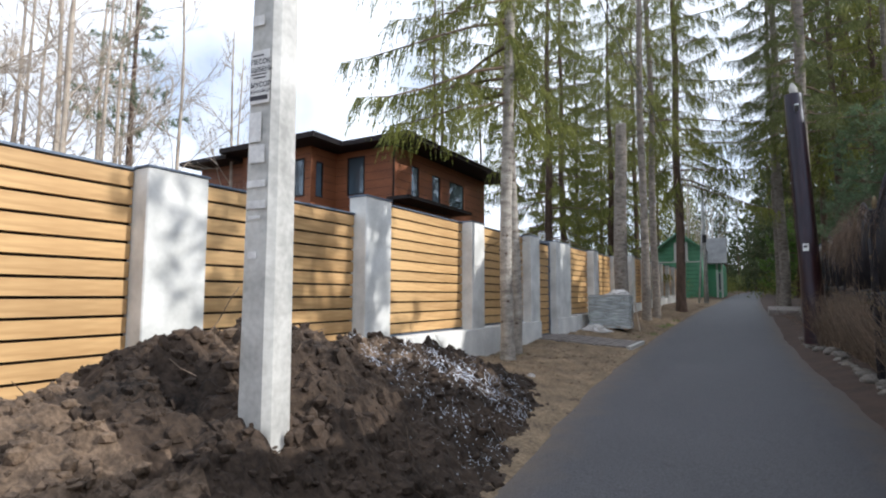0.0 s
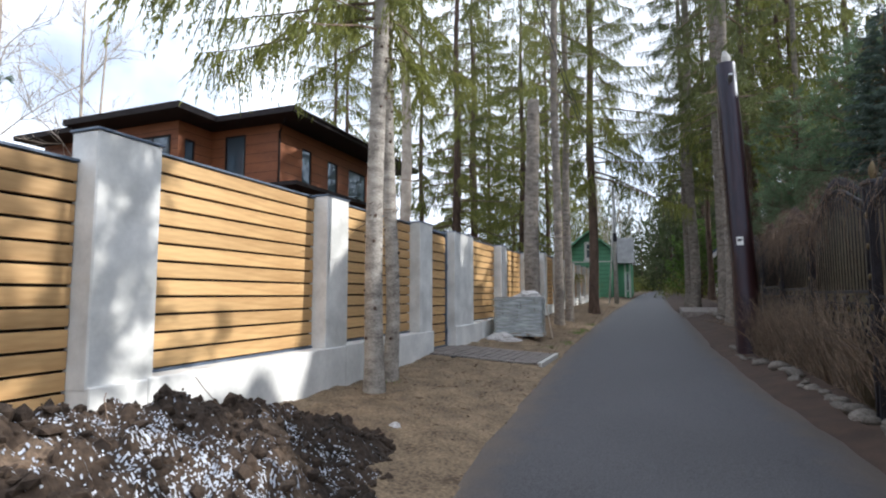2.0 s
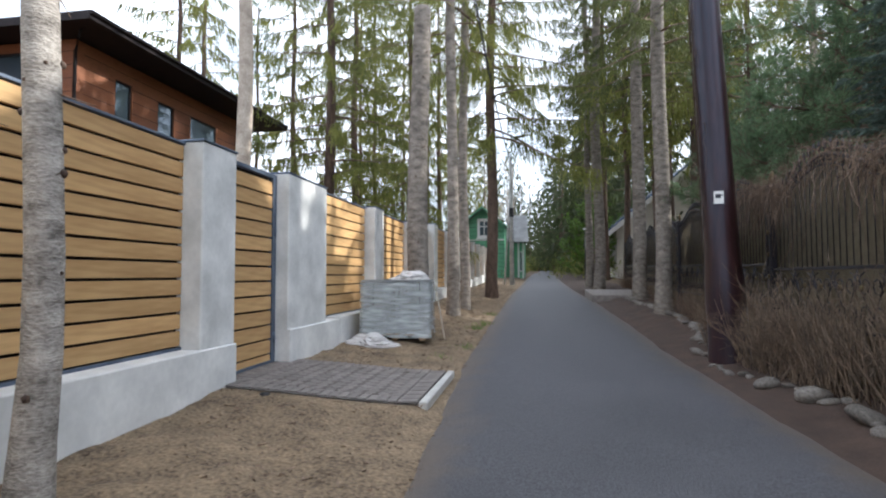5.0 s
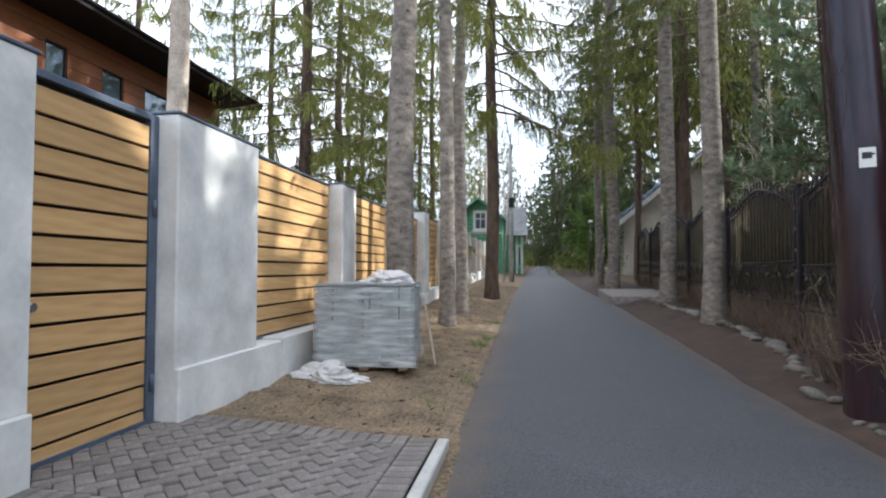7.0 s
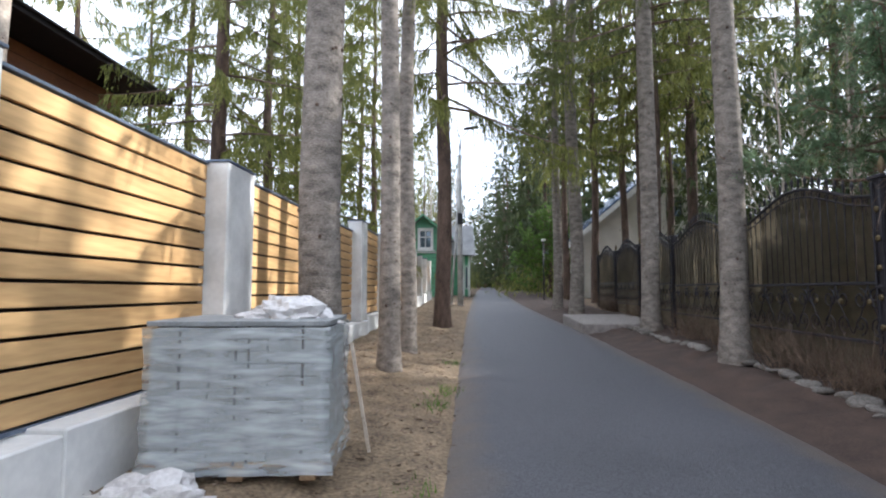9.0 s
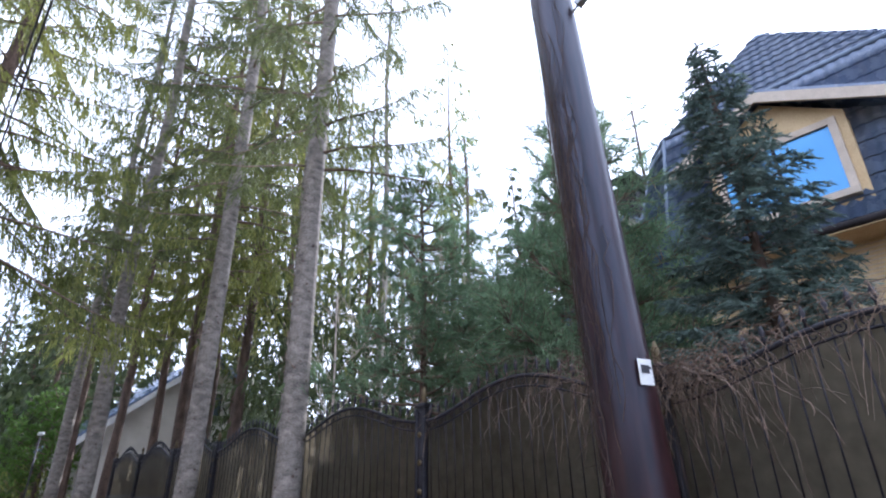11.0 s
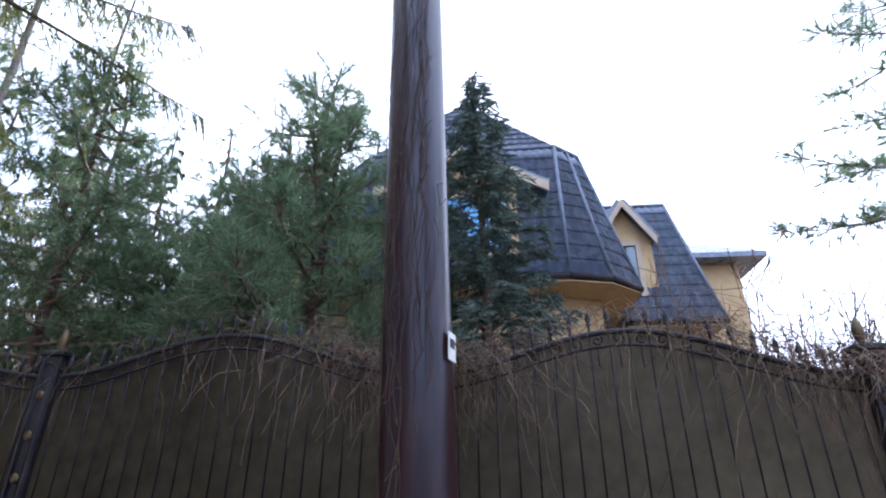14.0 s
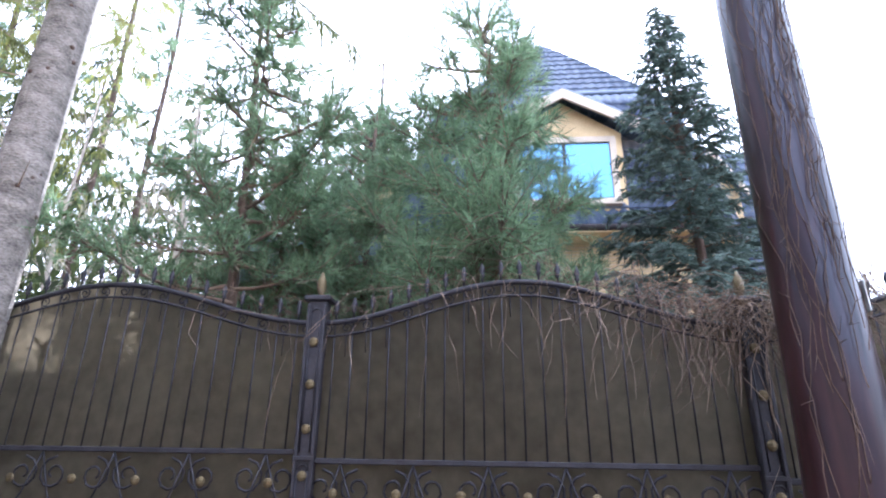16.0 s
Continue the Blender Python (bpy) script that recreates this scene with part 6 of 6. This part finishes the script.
paving = tagged(part("pavement", sloped(FX - 0.3, -2.48, part_y0, part_y1, 0.028, 0.2), M_joint), "strip of grey-brown herringbone pavers before the gate", "pavement", kind="structure")
part("kerb", boxes((-2.47, -2.385, part_y0, part_y1, -0.15, 0.058), bevel=0.01), M_kerb, paving, "pale concrete kerb")
part("kerb", sloped(FX, -2.48, part_y0 - 0.045, part_y0 - 0.004, 0.03, 0.2), M_kerb, paving)

# ---- gate ----
gate = thing("gate", "closed garden gate of brown boards in grey-blue steel", "gate")
gy0, gy1 = 12.48, 13.715
gx = FX - 0.2
ztop, zbot = 2.55, 0.13
GATE_FRONT = gx
part("gate_frame", boxes((gx - 0.04, gx + 0.03, gy0, gy0 + 0.05, zbot, ztop), (gx - 0.04, gx + 0.03, gy1 - 0.09, gy1, zbot, ztop), (gx - 0.04, gx + 0.03, gy0 + 0.05, gy1 - 0.09, ztop - 0.05, ztop),
                         (gx - 0.04, gx + 0.03, gy0 + 0.05, gy1 - 0.09, zbot, zbot + 0.06), bevel=0.003), M_cap, gate, "grey-blue steel frame")
part("backing", boxes((gx - 0.035, gx - 0.03, gy0 + 0.05, gy1 - 0.09, zbot + 0.06, ztop - 0.05)), M_gapshade, gate)
for z in (0.4, 1.75):
    part("hinge", tube(bmesh.new(), [(gx + 0.04, gy1 - 0.05, z), (gx + 0.04, gy1 - 0.05, z + 0.13)], [0.016, 0.016], 8), M_cap, gate)
bm = tube(bmesh.new(), [(gx + 0.03, gy0 + 0.09, 1.12), (gx + 0.06, gy0 + 0.09, 1.12), (gx + 0.075, gy0 + 0.09, 1.12), (gx + 0.11, gy0 + 0.09, 1.12)], [0.012, 0.012, 0.03, 0.026], 12)
part("door_knob", bm, M_steel, gate, "round steel knob")

# ---- pieces: boards, pavers ----
board_meshes = {}


def board(length):
    key = round(length, 2)
    if key not in board_meshes:
        bm = boxes((-0.016, 0.016, -key / 2, key / 2, -0.0865, 0.0865), bevel=0.004)
        me = bpy.data.meshes.new("board")
        bm.to_mesh(me)
        bm.free()
        board_meshes[key] = me
    return board_meshes[key]


rng = R(20)
spans = [(PILLARS[i][1], PILLARS[i + 1][0]) for i in range(len(PILLARS) - 1)]
for a, b in spans:
    if abs(a - 12.47) < 0.02:
        continue
    yc = (a + b) / 2
    z0, z1 = plinth_top(yc) + 0.03, fence_top(yc) - 0.015
    # the panel's own mesh is the added sheet that blackens the board gaps
    panel = part("panel", boxes((FX - 0.262, FX - 0.258, a, b, z0 - 0.02, z1)), M_gapshade, fence, "board panel between pillars")
    part("panel_cap", boxes((FX - 0.28, FX - 0.19, a, b, z1 + 0.002, z1 + 0.026), bevel=0.003), M_cap, panel, "grey metal capping")
    part("bottom_rail", boxes((FX - 0.25, FX - 0.20, a, b, z0 - 0.028, z0 - 0.002)), M_cap, panel)
    pitch = (z1 - z0) / 12
    for k in range(12):
        o = part("board", board(b - a - 0.01), M_board, panel)
        o.location = (FX - 0.225 + rng.normal() * 0.001, yc, z0 + pitch * (k + 0.5))
        o.scale = (1, 1, (pitch - 0.024) / 0.173)
pitch = 0.1827
for k in range(13):
    o = part("board", board(gy1 - gy0 - 0.15), M_board, gate)
    o.location = (gx + 0.0, (gy0 + 0.05 + gy1 - 0.09) / 2, 0.0875 + 0.1827 * (k + 0.5))
    o.scale = (1, 1, (pitch - 0.024) / 0.173)

rng = R(21)


def clipped(pts, x0, x1, y0, y1):
    """A convex outline cut to a rectangle."""
    for axis, at, sgn in ((0, x0, 1), (0, x1, -1), (1, y0, 1), (1, y1, -1)):
        out = []
        for a, b in zip(pts, pts[1:] + pts[:1]):
            da, db = (a[axis] - at) * sgn, (b[axis] - at) * sgn
            if da >= 0:
                out.append(a)
            if da * db < 0:
                k = da / (da - db)
                out.append((a[0] + (b[0] - a[0]) * k, a[1] + (b[1] - a[1]) * k))
        pts = out
        if len(pts) < 3:
            return []
    return pts


def prism(outline):
    """A paver: bevelled top on a cut outline."""
    cx, cy = sum(p[0] for p in outline) / len(outline), sum(p[1] for p in outline) / len(outline)
    bm = bmesh.new()
    rings = [[bm.verts.new((x + (cx - x) * k, y + (cy - y) * k, z)) for x, y in outline] for k, z in ((0, 0), (0, 0.039), (0.09, 0.045))]
    for a, b in zip(rings, rings[1:]):
        for k in range(len(a)):
            bm.faces.new((a[k], a[(k + 1) % len(a)], b[(k + 1) % len(a)], b[k]))
    bm.faces.new(rings[-1])
    me = bpy.data.meshes.new("paver")
    bm.to_mesh(me)
    bm.free()
    return me


def brick_outline(w, l):
    return [(-w, -l), (w, -l), (w, l), (-w, l)]


paver_mesh = prism(brick_outline(0.0475, 0.0975))


def paver(x, y, turn, mesh=None):
    o = part("paver", mesh or paver_mesh, M_paver, paving)
    o.matrix_basis = pose(x, y, pave_z(x) + 0.0 + rng.normal() * 0.0015, rng.normal() * 0.5, -2.3 + rng.normal() * 0.5, 0) @ pose(0, 0, 0, 0, 0, turn)


for k in range(int((part_y1 - part_y0) / 0.1)):
    paver(-2.585, part_y0 + 0.05 + k * 0.1, 90)
for k in range(20):
    paver(-2.735 - k * 0.1, part_y1 - 0.1, 0)
for k in range(20):
    paver(-2.735 - k * 0.1, part_y0 + 0.1, 0)
cx0, cx1, cy0, cy1 = FX - 0.25, -2.685, part_y0 + 0.2, part_y1 - 0.2
c45 = math.sqrt(0.5)
for m in range(-9, 10):
    for k in range(-16, 30):
        # herringbone laid at 45 degrees to the strip, cut at its borders
        for u, v, turn in (((k + 4 * m + 1) * 0.1, (k + 0.5) * 0.1, 90), ((k + 4 * m + 2.5) * 0.1, k * 0.1, 0)):
            x, y = cx0 + (u - v) * c45, cy0 + (u + v) * c45
            if not (cx0 - 0.11 < x < cx1 + 0.11 and cy0 - 0.11 < y < cy1 + 0.11):
                continue
            t = radians(turn + 45)
            full = [(x + px * math.cos(t) - py * math.sin(t), y + px * math.sin(t) + py * math.cos(t)) for px, py in brick_outline(0.0475, 0.0975)]
            if all(cx0 <= px <= cx1 and cy0 <= py <= cy1 for px, py in full):
                paver(x, y, turn + 45)
                continue
            cut = clipped(full, cx0, cx1, cy0, cy1)
            if cut and max(p[0] for p in cut) - min(p[0] for p in cut) > 0.02 and max(p[1] for p in cut) - min(p[1] for p in cut) > 0.02:
                paver(x, y, 0, prism([(px - x, py - y) for px, py in cut]))
